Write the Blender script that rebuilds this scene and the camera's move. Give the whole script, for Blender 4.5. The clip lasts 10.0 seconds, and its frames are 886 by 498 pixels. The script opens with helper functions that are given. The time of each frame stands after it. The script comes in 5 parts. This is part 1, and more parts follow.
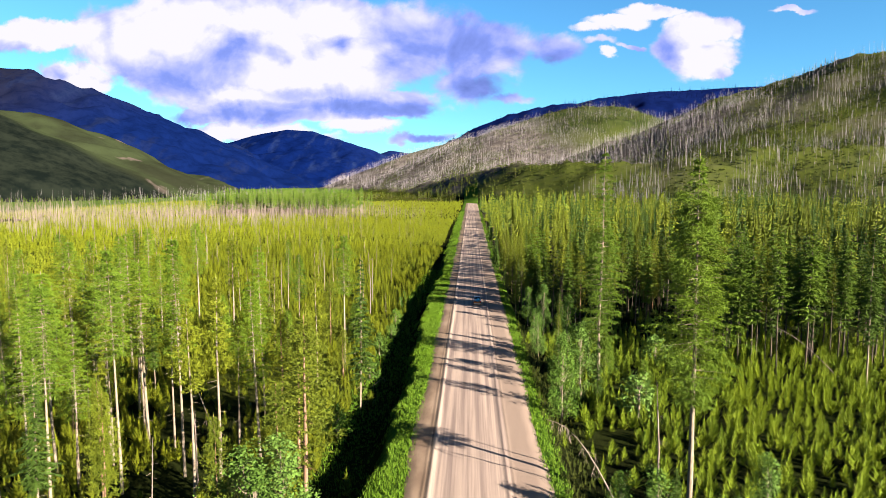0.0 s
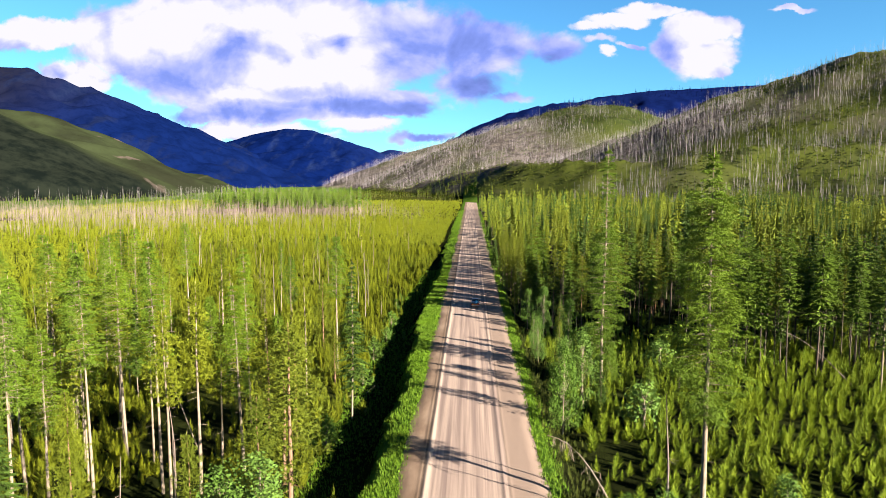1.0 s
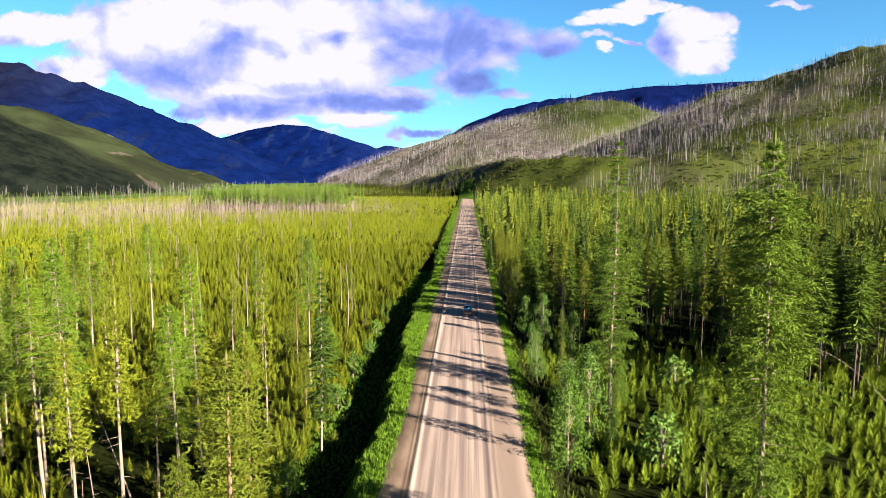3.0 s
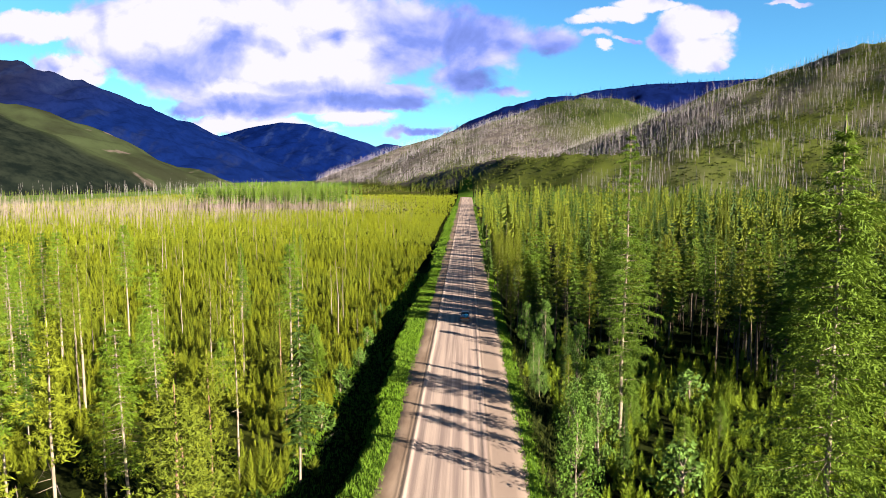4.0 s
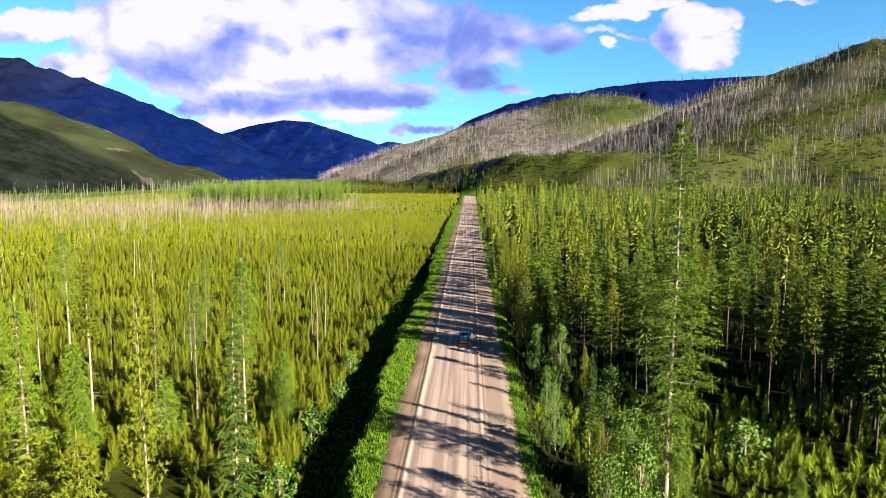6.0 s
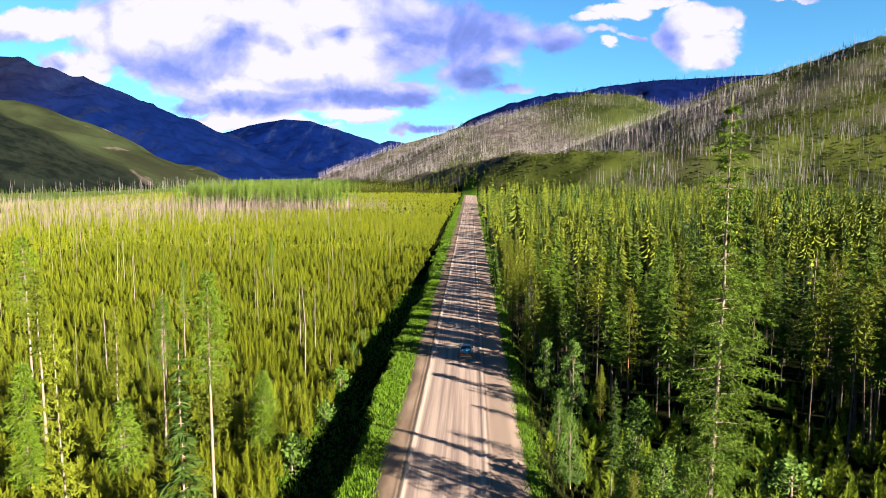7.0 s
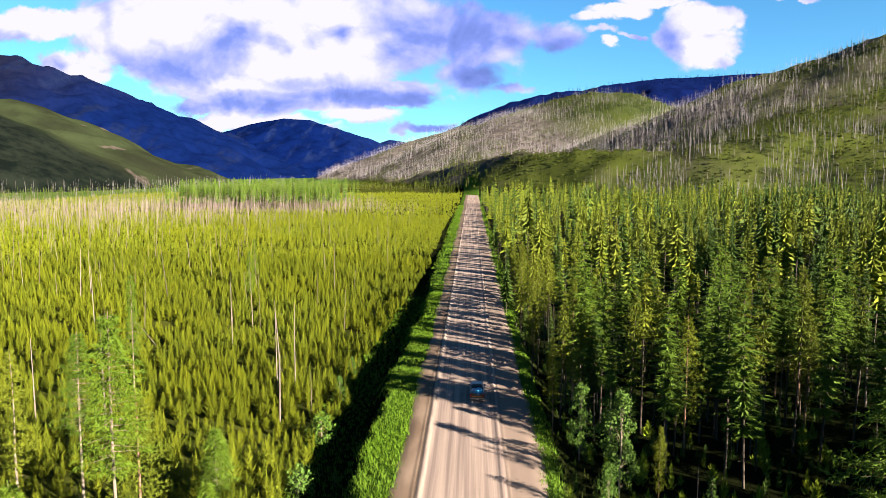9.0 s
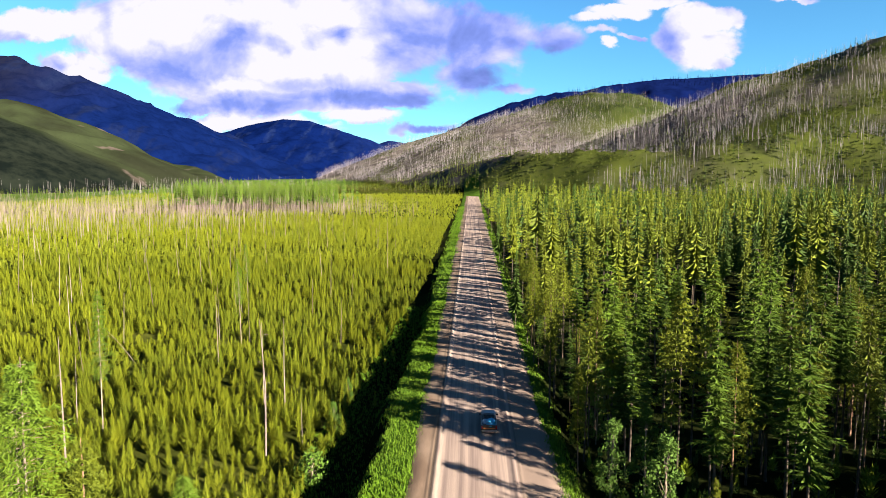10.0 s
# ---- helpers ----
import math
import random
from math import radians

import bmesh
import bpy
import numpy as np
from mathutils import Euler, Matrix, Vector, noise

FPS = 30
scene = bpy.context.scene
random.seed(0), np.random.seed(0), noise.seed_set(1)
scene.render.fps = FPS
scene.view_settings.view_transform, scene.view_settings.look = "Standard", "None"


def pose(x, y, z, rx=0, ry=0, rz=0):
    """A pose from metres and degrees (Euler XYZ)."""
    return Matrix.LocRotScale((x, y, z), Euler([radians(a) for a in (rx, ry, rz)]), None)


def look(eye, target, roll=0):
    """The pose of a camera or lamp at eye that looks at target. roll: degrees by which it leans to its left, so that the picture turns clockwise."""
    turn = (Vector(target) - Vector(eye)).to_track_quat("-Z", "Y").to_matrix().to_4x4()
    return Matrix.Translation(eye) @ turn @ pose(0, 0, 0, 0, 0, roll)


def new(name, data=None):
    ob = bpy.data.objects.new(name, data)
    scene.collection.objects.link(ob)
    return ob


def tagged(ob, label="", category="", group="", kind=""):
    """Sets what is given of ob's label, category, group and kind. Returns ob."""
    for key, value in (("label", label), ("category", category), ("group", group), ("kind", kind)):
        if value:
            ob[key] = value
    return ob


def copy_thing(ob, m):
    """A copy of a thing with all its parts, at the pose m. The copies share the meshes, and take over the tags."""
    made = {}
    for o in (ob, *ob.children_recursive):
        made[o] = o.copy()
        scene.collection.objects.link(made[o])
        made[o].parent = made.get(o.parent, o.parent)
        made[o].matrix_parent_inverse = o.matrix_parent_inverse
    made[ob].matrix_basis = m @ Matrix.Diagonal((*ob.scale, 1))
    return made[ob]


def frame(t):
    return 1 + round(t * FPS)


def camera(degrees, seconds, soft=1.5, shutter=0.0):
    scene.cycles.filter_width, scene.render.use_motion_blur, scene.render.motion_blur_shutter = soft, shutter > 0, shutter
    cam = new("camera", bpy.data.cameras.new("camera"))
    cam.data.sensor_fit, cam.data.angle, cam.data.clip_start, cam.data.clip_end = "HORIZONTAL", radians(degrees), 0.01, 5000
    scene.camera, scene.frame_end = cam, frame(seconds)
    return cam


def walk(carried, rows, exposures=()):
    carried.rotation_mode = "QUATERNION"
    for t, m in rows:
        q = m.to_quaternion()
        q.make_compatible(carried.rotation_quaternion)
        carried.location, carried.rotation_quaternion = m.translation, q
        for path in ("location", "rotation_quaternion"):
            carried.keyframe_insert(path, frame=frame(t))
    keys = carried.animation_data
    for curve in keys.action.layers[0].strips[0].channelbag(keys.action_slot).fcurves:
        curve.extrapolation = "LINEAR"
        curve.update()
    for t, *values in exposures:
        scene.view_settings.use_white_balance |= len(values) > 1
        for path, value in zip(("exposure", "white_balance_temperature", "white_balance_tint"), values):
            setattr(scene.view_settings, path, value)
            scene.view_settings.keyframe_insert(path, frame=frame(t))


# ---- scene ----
# ---------------------------------------------------------------- camera
PATH = [
    (0.0, pose(0.00, 0.00, 31.00, 84.30, 0, 2.36)),
    (0.5, pose(0.20, 2.22, 30.95, 84.28, 0, 2.35)),
    (1.0, pose(0.39, 4.84, 30.91, 84.22, 0, 2.32)),
    (1.5, pose(0.62, 7.88, 30.87, 84.13, 0, 2.24)),
    (2.0, pose(0.90, 11.42, 30.89, 84.05, 0, 2.17)),
    (2.5, pose(1.17, 15.08, 30.91, 83.97, 0, 2.10)),
    (4.0, pose(1.93, 28.05, 30.87, 83.74, 0, 2.01)),
    (4.5, pose(2.19, 32.79, 30.91, 83.68, 0, 2.06)),
    (5.0, pose(2.42, 38.00, 30.97, 83.65, 0, 2.15)),
    (5.5, pose(2.55, 43.15, 30.97, 83.60, 0, 2.24)),
    (7.0, pose(2.40, 59.22, 30.69, 83.52, 0, 2.39)),
    (7.5, pose(2.12, 64.48, 30.60, 83.45, 0, 2.45)),
    (8.0, pose(1.81, 69.86, 30.57, 83.43, 0, 2.48)),
    (8.5, pose(1.40, 75.21, 30.55, 83.44, 0, 2.46)),
    (9.0, pose(0.81, 80.53, 30.53, 83.47, 0, 2.43)),
    (9.5, pose(0.13, 85.81, 30.52, 83.49, 0, 2.40)),
    (10.0, pose(-0.60, 91.39, 30.58, 83.54, 0, 2.38)),
]
cam = camera(66.0, 10.0, soft=0.3)
walk(cam, PATH, exposures=[(0.0, 3.40), (10.0, 3.40)])

# ---------------------------------------------------------------- node helper


class Nodes:
    """Short-hand for building node trees."""

    def __init__(self, tree):
        self.tree = tree
        tree.nodes.clear()

    def add(self, kind, inputs=None, **props):
        n = self.tree.nodes.new(kind)
        for k, v in props.items():
            setattr(n, k, v)
        for k, v in (inputs or {}).items():
            if isinstance(v, bpy.types.NodeSocket):
                self.tree.links.new(v, n.inputs[k])
            else:
                n.inputs[k].default_value = v
        return n

    def math(self, op, a, b=0.0, c=0.0, clamp=False):
        n = self.add("ShaderNodeMath", {0: a, 1: b, 2: c}, operation=op, use_clamp=clamp)
        return n.outputs[0]

    def vec(self, op, a, b=(0, 0, 0)):
        n = self.add("ShaderNodeVectorMath", {0: a, 1: b}, operation=op)
        return n.outputs[0]

    def mix(self, f, a, b, blend="MIX"):
        n = self.add("ShaderNodeMix", data_type="RGBA", blend_type=blend)
        for i, v in ((0, f), (6, a), (7, b)):
            if isinstance(v, bpy.types.NodeSocket):
                self.tree.links.new(v, n.inputs[i])
            else:
                n.inputs[i].default_value = (*v, 1) if isinstance(v, tuple) and len(v) == 3 else v
        return n.outputs[2]

    def step(self, v, lo, hi, smooth=True):
        n = self.add("ShaderNodeMapRange", {0: v, 1: lo, 2: hi}, clamp=True)
        n.interpolation_type = "SMOOTHSTEP" if smooth else "LINEAR"
        return n.outputs[0]

    def noise(self, vector, scale, detail=4.0, rough=0.55, distort=0.0):
        n = self.add("ShaderNodeTexNoise", {"Scale": scale, "Detail": detail, "Roughness": rough, "Distortion": distort})
        self.tree.links.new(vector, n.inputs["Vector"])
        return n.outputs[0]


# ---------------------------------------------------------------- sky, clouds and sun
SUN_EL, SUN_AZ = radians(20.5), radians(125)      # azimuth clockwise from +y

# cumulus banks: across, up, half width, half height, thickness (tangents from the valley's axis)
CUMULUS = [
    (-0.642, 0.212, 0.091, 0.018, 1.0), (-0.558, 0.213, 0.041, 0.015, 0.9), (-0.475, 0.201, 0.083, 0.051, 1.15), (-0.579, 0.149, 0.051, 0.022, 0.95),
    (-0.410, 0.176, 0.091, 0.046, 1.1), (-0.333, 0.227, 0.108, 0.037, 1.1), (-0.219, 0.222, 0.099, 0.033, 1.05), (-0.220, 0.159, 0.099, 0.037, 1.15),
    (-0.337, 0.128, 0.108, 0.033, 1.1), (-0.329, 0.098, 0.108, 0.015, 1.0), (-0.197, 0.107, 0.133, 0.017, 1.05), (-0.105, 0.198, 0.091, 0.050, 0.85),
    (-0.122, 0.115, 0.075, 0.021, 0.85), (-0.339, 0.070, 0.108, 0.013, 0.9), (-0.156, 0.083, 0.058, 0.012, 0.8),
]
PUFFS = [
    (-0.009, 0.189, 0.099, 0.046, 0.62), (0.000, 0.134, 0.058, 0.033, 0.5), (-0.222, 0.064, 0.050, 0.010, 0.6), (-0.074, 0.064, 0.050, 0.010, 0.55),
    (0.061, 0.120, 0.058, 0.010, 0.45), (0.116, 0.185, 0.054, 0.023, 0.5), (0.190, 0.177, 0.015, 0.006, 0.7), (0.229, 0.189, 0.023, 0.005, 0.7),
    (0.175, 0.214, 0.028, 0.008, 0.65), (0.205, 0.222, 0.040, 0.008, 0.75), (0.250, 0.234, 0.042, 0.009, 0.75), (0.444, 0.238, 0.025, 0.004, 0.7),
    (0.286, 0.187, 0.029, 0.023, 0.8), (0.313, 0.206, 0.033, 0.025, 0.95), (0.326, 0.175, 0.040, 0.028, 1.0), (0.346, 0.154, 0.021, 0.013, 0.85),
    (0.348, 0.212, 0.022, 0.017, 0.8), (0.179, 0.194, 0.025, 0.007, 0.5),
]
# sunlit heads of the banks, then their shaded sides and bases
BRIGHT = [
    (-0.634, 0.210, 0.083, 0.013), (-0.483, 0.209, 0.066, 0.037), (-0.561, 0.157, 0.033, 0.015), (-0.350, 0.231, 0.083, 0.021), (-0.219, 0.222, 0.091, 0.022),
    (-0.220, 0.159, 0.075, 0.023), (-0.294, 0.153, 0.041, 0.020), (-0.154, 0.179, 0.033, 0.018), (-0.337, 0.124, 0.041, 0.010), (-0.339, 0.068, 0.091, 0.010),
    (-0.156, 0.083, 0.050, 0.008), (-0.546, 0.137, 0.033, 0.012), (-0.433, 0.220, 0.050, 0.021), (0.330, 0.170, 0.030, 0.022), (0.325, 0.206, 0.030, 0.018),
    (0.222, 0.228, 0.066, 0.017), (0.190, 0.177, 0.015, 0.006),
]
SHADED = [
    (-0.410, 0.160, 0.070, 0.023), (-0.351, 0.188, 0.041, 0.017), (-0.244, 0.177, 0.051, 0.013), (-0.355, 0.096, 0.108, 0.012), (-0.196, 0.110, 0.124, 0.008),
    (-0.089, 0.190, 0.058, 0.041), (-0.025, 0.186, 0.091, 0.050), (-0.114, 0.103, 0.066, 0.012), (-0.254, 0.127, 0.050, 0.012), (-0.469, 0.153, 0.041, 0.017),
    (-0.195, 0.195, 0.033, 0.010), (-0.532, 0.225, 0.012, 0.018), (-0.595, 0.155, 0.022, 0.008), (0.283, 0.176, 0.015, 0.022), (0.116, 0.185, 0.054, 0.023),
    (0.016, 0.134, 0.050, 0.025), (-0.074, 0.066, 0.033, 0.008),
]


def build_world():
    w = bpy.data.worlds.new("sky")
    w.use_nodes = True
    scene.world = w
    n = Nodes(w.node_tree)
    sky = n.add("ShaderNodeTexSky", sky_type="NISHITA", sun_disc=False, sun_elevation=SUN_EL, sun_rotation=SUN_AZ,
                altitude=1200.0, air_density=1.0, dust_density=0.4, ozone_density=2.2).outputs[0]
    d = n.add("ShaderNodeTexCoord").outputs["Generated"]
    s = n.add("ShaderNodeSeparateXYZ", {0: d}).outputs
    depth = n.math("MAXIMUM", n.math("ABSOLUTE", s[1]), 0.12)
    u, v = n.math("DIVIDE", s[0], depth), n.math("DIVIDE", s[2], depth)

    # billows: the outlines are pushed about by two sizes of turbulence
    flat = n.add("ShaderNodeCombineXYZ", {0: u, 1: n.math("MULTIPLY", v, 1.25), 2: s[1]}).outputs[0]
    du = n.math("MULTIPLY", n.math("SUBTRACT", n.noise(flat, 14.0, 7.0, 0.6), 0.5), 0.062)
    dv = n.math("MULTIPLY", n.math("SUBTRACT", n.noise(n.vec("ADD", flat, (5.3, 2.1, 0.7)), 14.0, 7.0, 0.6), 0.5), 0.046)
    uu, vv = n.math("ADD", u, du), n.math("ADD", v, dv)

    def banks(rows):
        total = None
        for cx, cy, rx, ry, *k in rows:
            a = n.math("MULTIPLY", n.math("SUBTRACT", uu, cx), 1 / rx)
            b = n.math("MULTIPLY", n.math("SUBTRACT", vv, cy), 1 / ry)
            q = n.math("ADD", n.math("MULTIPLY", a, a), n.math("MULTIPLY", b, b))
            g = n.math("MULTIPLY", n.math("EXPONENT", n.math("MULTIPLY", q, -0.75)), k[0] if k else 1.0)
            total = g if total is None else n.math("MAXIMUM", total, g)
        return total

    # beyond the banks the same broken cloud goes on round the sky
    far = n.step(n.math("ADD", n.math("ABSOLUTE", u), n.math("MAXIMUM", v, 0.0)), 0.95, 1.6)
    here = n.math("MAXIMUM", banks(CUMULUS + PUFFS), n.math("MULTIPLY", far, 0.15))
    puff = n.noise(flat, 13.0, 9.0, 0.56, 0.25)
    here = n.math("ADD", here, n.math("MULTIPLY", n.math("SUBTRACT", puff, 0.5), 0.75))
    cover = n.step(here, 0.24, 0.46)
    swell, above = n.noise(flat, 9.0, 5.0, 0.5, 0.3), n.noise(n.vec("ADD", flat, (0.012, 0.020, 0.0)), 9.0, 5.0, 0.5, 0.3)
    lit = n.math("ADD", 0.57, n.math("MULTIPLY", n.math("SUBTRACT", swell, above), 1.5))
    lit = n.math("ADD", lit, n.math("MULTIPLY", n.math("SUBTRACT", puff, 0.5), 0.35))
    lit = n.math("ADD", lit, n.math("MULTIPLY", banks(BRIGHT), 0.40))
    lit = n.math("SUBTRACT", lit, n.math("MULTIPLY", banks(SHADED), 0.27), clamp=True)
    tone = n.add("ShaderNodeValToRGB", {0: lit})
    r = tone.color_ramp
    r.elements[0].position, r.elements[0].color = 0.0, (0.14, 0.21, 0.60, 1)
    r.elements[1].position, r.elements[1].color = 0.75, (0.98, 0.955, 1.07, 1)
    e = r.elements.new(0.3)
    e.color = (0.27, 0.37, 0.98, 1)
    e = r.elements.new(0.52)
    e.color = (0.58, 0.62, 1.04, 1)
    up = n.step(s[2], -0.01, 0.01)
    blue = n.add("ShaderNodeBackground", {0: n.mix(1.0, sky, (0.385, 0.80, 1.0), "MULTIPLY"), 1: 0.0203}).outputs[0]
    white = n.add("ShaderNodeBackground", {0: tone.outputs[0], 1: 0.0947}).outputs[0]
    m = n.add("ShaderNodeMixShader", {0: n.math("MULTIPLY", cover, up), 1: blue, 2: white}).outputs[0]
    n.add("ShaderNodeOutputWorld", {0: m})


build_world()
sun = new("sun", bpy.data.lights.new("sun", "SUN"))
sun.data.energy, sun.data.angle, sun.data.color = 5.0, radians(0.53), (1.0, 0.90, 0.74)
sun.matrix_world = look((math.sin(SUN_AZ) * 300, math.cos(SUN_AZ) * 300, 300 * math.tan(SUN_EL)), (0, 0, 0))

# ---------------------------------------------------------------- materials


def material(name, build):
    m = bpy.data.materials.new(name)
    m.use_nodes = True
    n = Nodes(m.node_tree)
    n.add("ShaderNodeOutputMaterial", {0: build(n)})
    return m


def foliage(name, dark, mid, light, through_light=0.12, scale=0.35):
    def build(n):
        rnd = n.add("ShaderNodeNewGeometry").outputs["Random Per Island"]
        obj = n.add("ShaderNodeObjectInfo").outputs["Random"]
        tint = n.add("ShaderNodeAttribute", attribute_name="tint").outputs["Fac"]
        pos = n.add("ShaderNodeNewGeometry").outputs["Position"]
        wide = n.noise(pos, 0.03, 3.0)
        c = n.mix(n.math("ADD", n.math("MULTIPLY", rnd, 0.45), 0.30), dark, mid)
        c = n.mix(n.math("FRACT", n.math("ADD", tint, obj)), n.mix(0.55, c, dark), n.mix(0.6, c, light))
        c = n.mix(n.step(wide, 0.4, 0.65), c, n.mix(0.5, c, (mid[0] * 1.05, mid[1] * 1.0, mid[2] * 0.6)))
        a = n.add("ShaderNodeBsdfPrincipled", {"Base Color": c, "Roughness": 0.7, "Specular IOR Level": 0.06}).outputs[0]
        b = n.add("ShaderNodeBsdfTranslucent", {"Color": c}).outputs[0]
        return n.add("ShaderNodeMixShader", {0: through_light, 1: a, 2: b}).outputs[0]
    return material(name, build)


def bark(name, a, b):
    def build(n):
        pos = n.add("ShaderNodeTexCoord").outputs["Object"]
        p = n.vec("MULTIPLY", pos, (6.0, 6.0, 1.1))
        f = n.noise(p, 1.4, 5.0, 0.65)
        patches = n.noise(pos, 0.5, 2.0)
        c = n.mix(n.step(f, 0.35, 0.7), a, b)
        c = n.mix(n.math("MULTIPLY", patches, 0.4), c, (a[0] * 0.5, a[1] * 0.5, a[2] * 0.5))
        bump = n.add("ShaderNodeBump", {"Strength": 0.5, "Distance": 0.04, "Height": f}).outputs[0]
        return n.add("ShaderNodeBsdfPrincipled", {"Base Color": c, "Roughness": 0.95, "Specular IOR Level": 0.1, "Normal": bump}).outputs[0]
    return material(name, build)


def plain(name, colour, rough=0.5, metal=0.0, vary=0.15, scale=3.0):
    def build(n):
        pos = n.add("ShaderNodeTexCoord").outputs["Object"]
        f = n.noise(pos, scale, 4.0)
        c = n.mix(n.math("MULTIPLY", f, vary), colour, tuple(x * 0.4 for x in colour))
        return n.add("ShaderNodeBsdfPrincipled", {"Base Color": c, "Roughness": rough, "Metallic": metal}).outputs[0]
    return material(name, build)


def build_gravel(n):
    pos = n.add("ShaderNodeNewGeometry").outputs["Position"]
    x = n.add("ShaderNodeSeparateXYZ", {0: pos}).outputs[0]
    wob = n.math("MULTIPLY", n.math("SUBTRACT", n.noise(n.vec("MULTIPLY", pos, (0.2, 0.02, 0)), 1.0, 2.0), 0.5), 0.5)
    xw = n.math("ADD", x, wob)
    lanes = n.noise(n.add("ShaderNodeCombineXYZ", {0: xw, 1: n.math("MULTIPLY", n.add("ShaderNodeSeparateXYZ", {0: pos}).outputs[1], 0.012)}).outputs[0], 1.15, 4.0, 0.6)
    fine = n.noise(pos, 9.0, 6.0, 0.7)
    blot = n.noise(n.vec("MULTIPLY", pos, (1, 0.3, 1)), 0.35, 4.0)
    c = n.mix(n.step(lanes, 0.36, 0.64), (0.09504, 0.06912, 0.06192), (0.1814, 0.1354, 0.1123))
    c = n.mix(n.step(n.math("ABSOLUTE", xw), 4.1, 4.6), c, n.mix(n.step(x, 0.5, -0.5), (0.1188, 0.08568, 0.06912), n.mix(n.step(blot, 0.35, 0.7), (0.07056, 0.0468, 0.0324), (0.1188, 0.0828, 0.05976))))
    rim = n.math("SUBTRACT", 1.0, n.step(n.math("ABSOLUTE", n.math("SUBTRACT", n.math("ABSOLUTE", x), 4.1)), 0.10, 0.30))
    worn = n.step(n.noise(n.vec("MULTIPLY", pos, (1, 0.12, 1)), 0.8, 4.0), 0.36, 0.62)
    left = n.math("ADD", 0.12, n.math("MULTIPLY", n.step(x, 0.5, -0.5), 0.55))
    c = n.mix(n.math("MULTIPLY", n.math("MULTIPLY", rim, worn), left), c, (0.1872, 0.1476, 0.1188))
    rut = n.math("SUBTRACT", 1.0, n.step(n.math("ABSOLUTE", n.math("SUBTRACT", n.math("ABSOLUTE", x), 4.52)), 0.06, 0.16))
    c = n.mix(n.math("MULTIPLY", n.math("MULTIPLY", rut, n.step(fine, 0.35, 0.55)), n.math("ADD", 0.2, left)), c, (0.02678, 0.02009, 0.01562))
    c = n.mix(n.math("MULTIPLY", n.step(fine, 0.45, 0.75), 0.3), c, (0.07142, 0.05803, 0.0491))
    c = n.mix(n.math("MULTIPLY", n.step(blot, 0.5, 0.8), 0.25), c, (0.1161, 0.08928, 0.07142))
    bump = n.add("ShaderNodeBump", {"Strength": 0.5, "Distance": 0.05, "Height": fine}).outputs[0]
    return n.add("ShaderNodeBsdfPrincipled", {"Base Color": c, "Roughness": 0.95, "Specular IOR Level": 0.05, "Normal": bump}).outputs[0]


def build_ground(n):
    pos = n.add("ShaderNodeNewGeometry").outputs["Position"]
    s = n.add("ShaderNodeSeparateXYZ", {0: pos}).outputs
    big = n.noise(pos, 0.006, 6.0, 0.6)
    mid = n.noise(pos, 0.05, 6.0, 0.65)
    fine = n.noise(pos, 1.2, 5.0, 0.7)
    # soil near black: shade under trees and in ditches is put into its colour
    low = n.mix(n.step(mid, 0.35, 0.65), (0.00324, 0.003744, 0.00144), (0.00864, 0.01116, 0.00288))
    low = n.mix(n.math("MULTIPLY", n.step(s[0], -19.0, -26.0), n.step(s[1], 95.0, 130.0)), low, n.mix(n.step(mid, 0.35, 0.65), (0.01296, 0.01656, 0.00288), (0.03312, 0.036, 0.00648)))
    hill = n.mix(n.step(big, 0.36, 0.50), (0.0432, 0.03744, 0.0288), (0.03456, 0.04176, 0.00864))
    hill = n.mix(n.step(mid, 0.42, 0.7), hill, (0.02945, 0.03391, 0.01073))
    hill = n.mix(n.math("MULTIPLY", n.step(n.noise(pos, 0.018, 5.0, 0.6), 0.52, 0.64), 0.8), hill, (0.01073, 0.01253, 0.006264))
    hill = n.mix(n.math("MULTIPLY", n.step(s[1], 1650.0, 1800.0), 0.8), hill, n.mix(n.step(mid, 0.4, 0.6), (0.010, 0.014, 0.0055), (0.020, 0.026, 0.0085)))
    char = n.mix(n.step(mid, 0.38, 0.62), (0.03312, 0.02736, 0.02592), (0.06624, 0.05616, 0.0504))
    char = n.mix(n.math("MULTIPLY", n.step(big, 0.50, 0.60), 0.6), char, (0.0324, 0.036, 0.0144))
    hill = n.mix(n.add("ShaderNodeAttribute", attribute_name="burnt").outputs["Fac"], hill, char)
    meadow = n.math("MULTIPLY", n.step(s[1], 640.0, 720.0), n.step(s[0], -230.0, -320.0))
    low = n.mix(meadow, low, n.mix(n.step(mid, 0.35, 0.65), (0.02448, 0.0432, 0.00936), (0.04464, 0.06624, 0.0144)))
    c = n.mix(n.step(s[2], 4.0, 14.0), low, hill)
    verge = n.math("MULTIPLY", n.step(s[0], -11.2, -10.2), n.math("SUBTRACT", 1.0, n.step(s[0], 9.3, 9.9)))
    verge = n.math("MULTIPLY", verge, n.math("SUBTRACT", 1.0, n.step(s[1], 1080.0, 1120.0)))
    c = n.mix(verge, c, n.mix(n.step(mid, 0.3, 0.7), (0.02009, 0.04464, 0.005328), (0.04018, 0.06696, 0.008928)))
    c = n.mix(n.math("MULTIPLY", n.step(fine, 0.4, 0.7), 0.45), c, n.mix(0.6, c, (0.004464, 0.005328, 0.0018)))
    bump = n.add("ShaderNodeBump", {"Strength": 0.6, "Distance": 0.3, "Height": fine}).outputs[0]
    return n.add("ShaderNodeBsdfPrincipled", {"Base Color": c, "Roughness": 1.0, "Specular IOR Level": 0.0, "Normal": bump}).outputs[0]


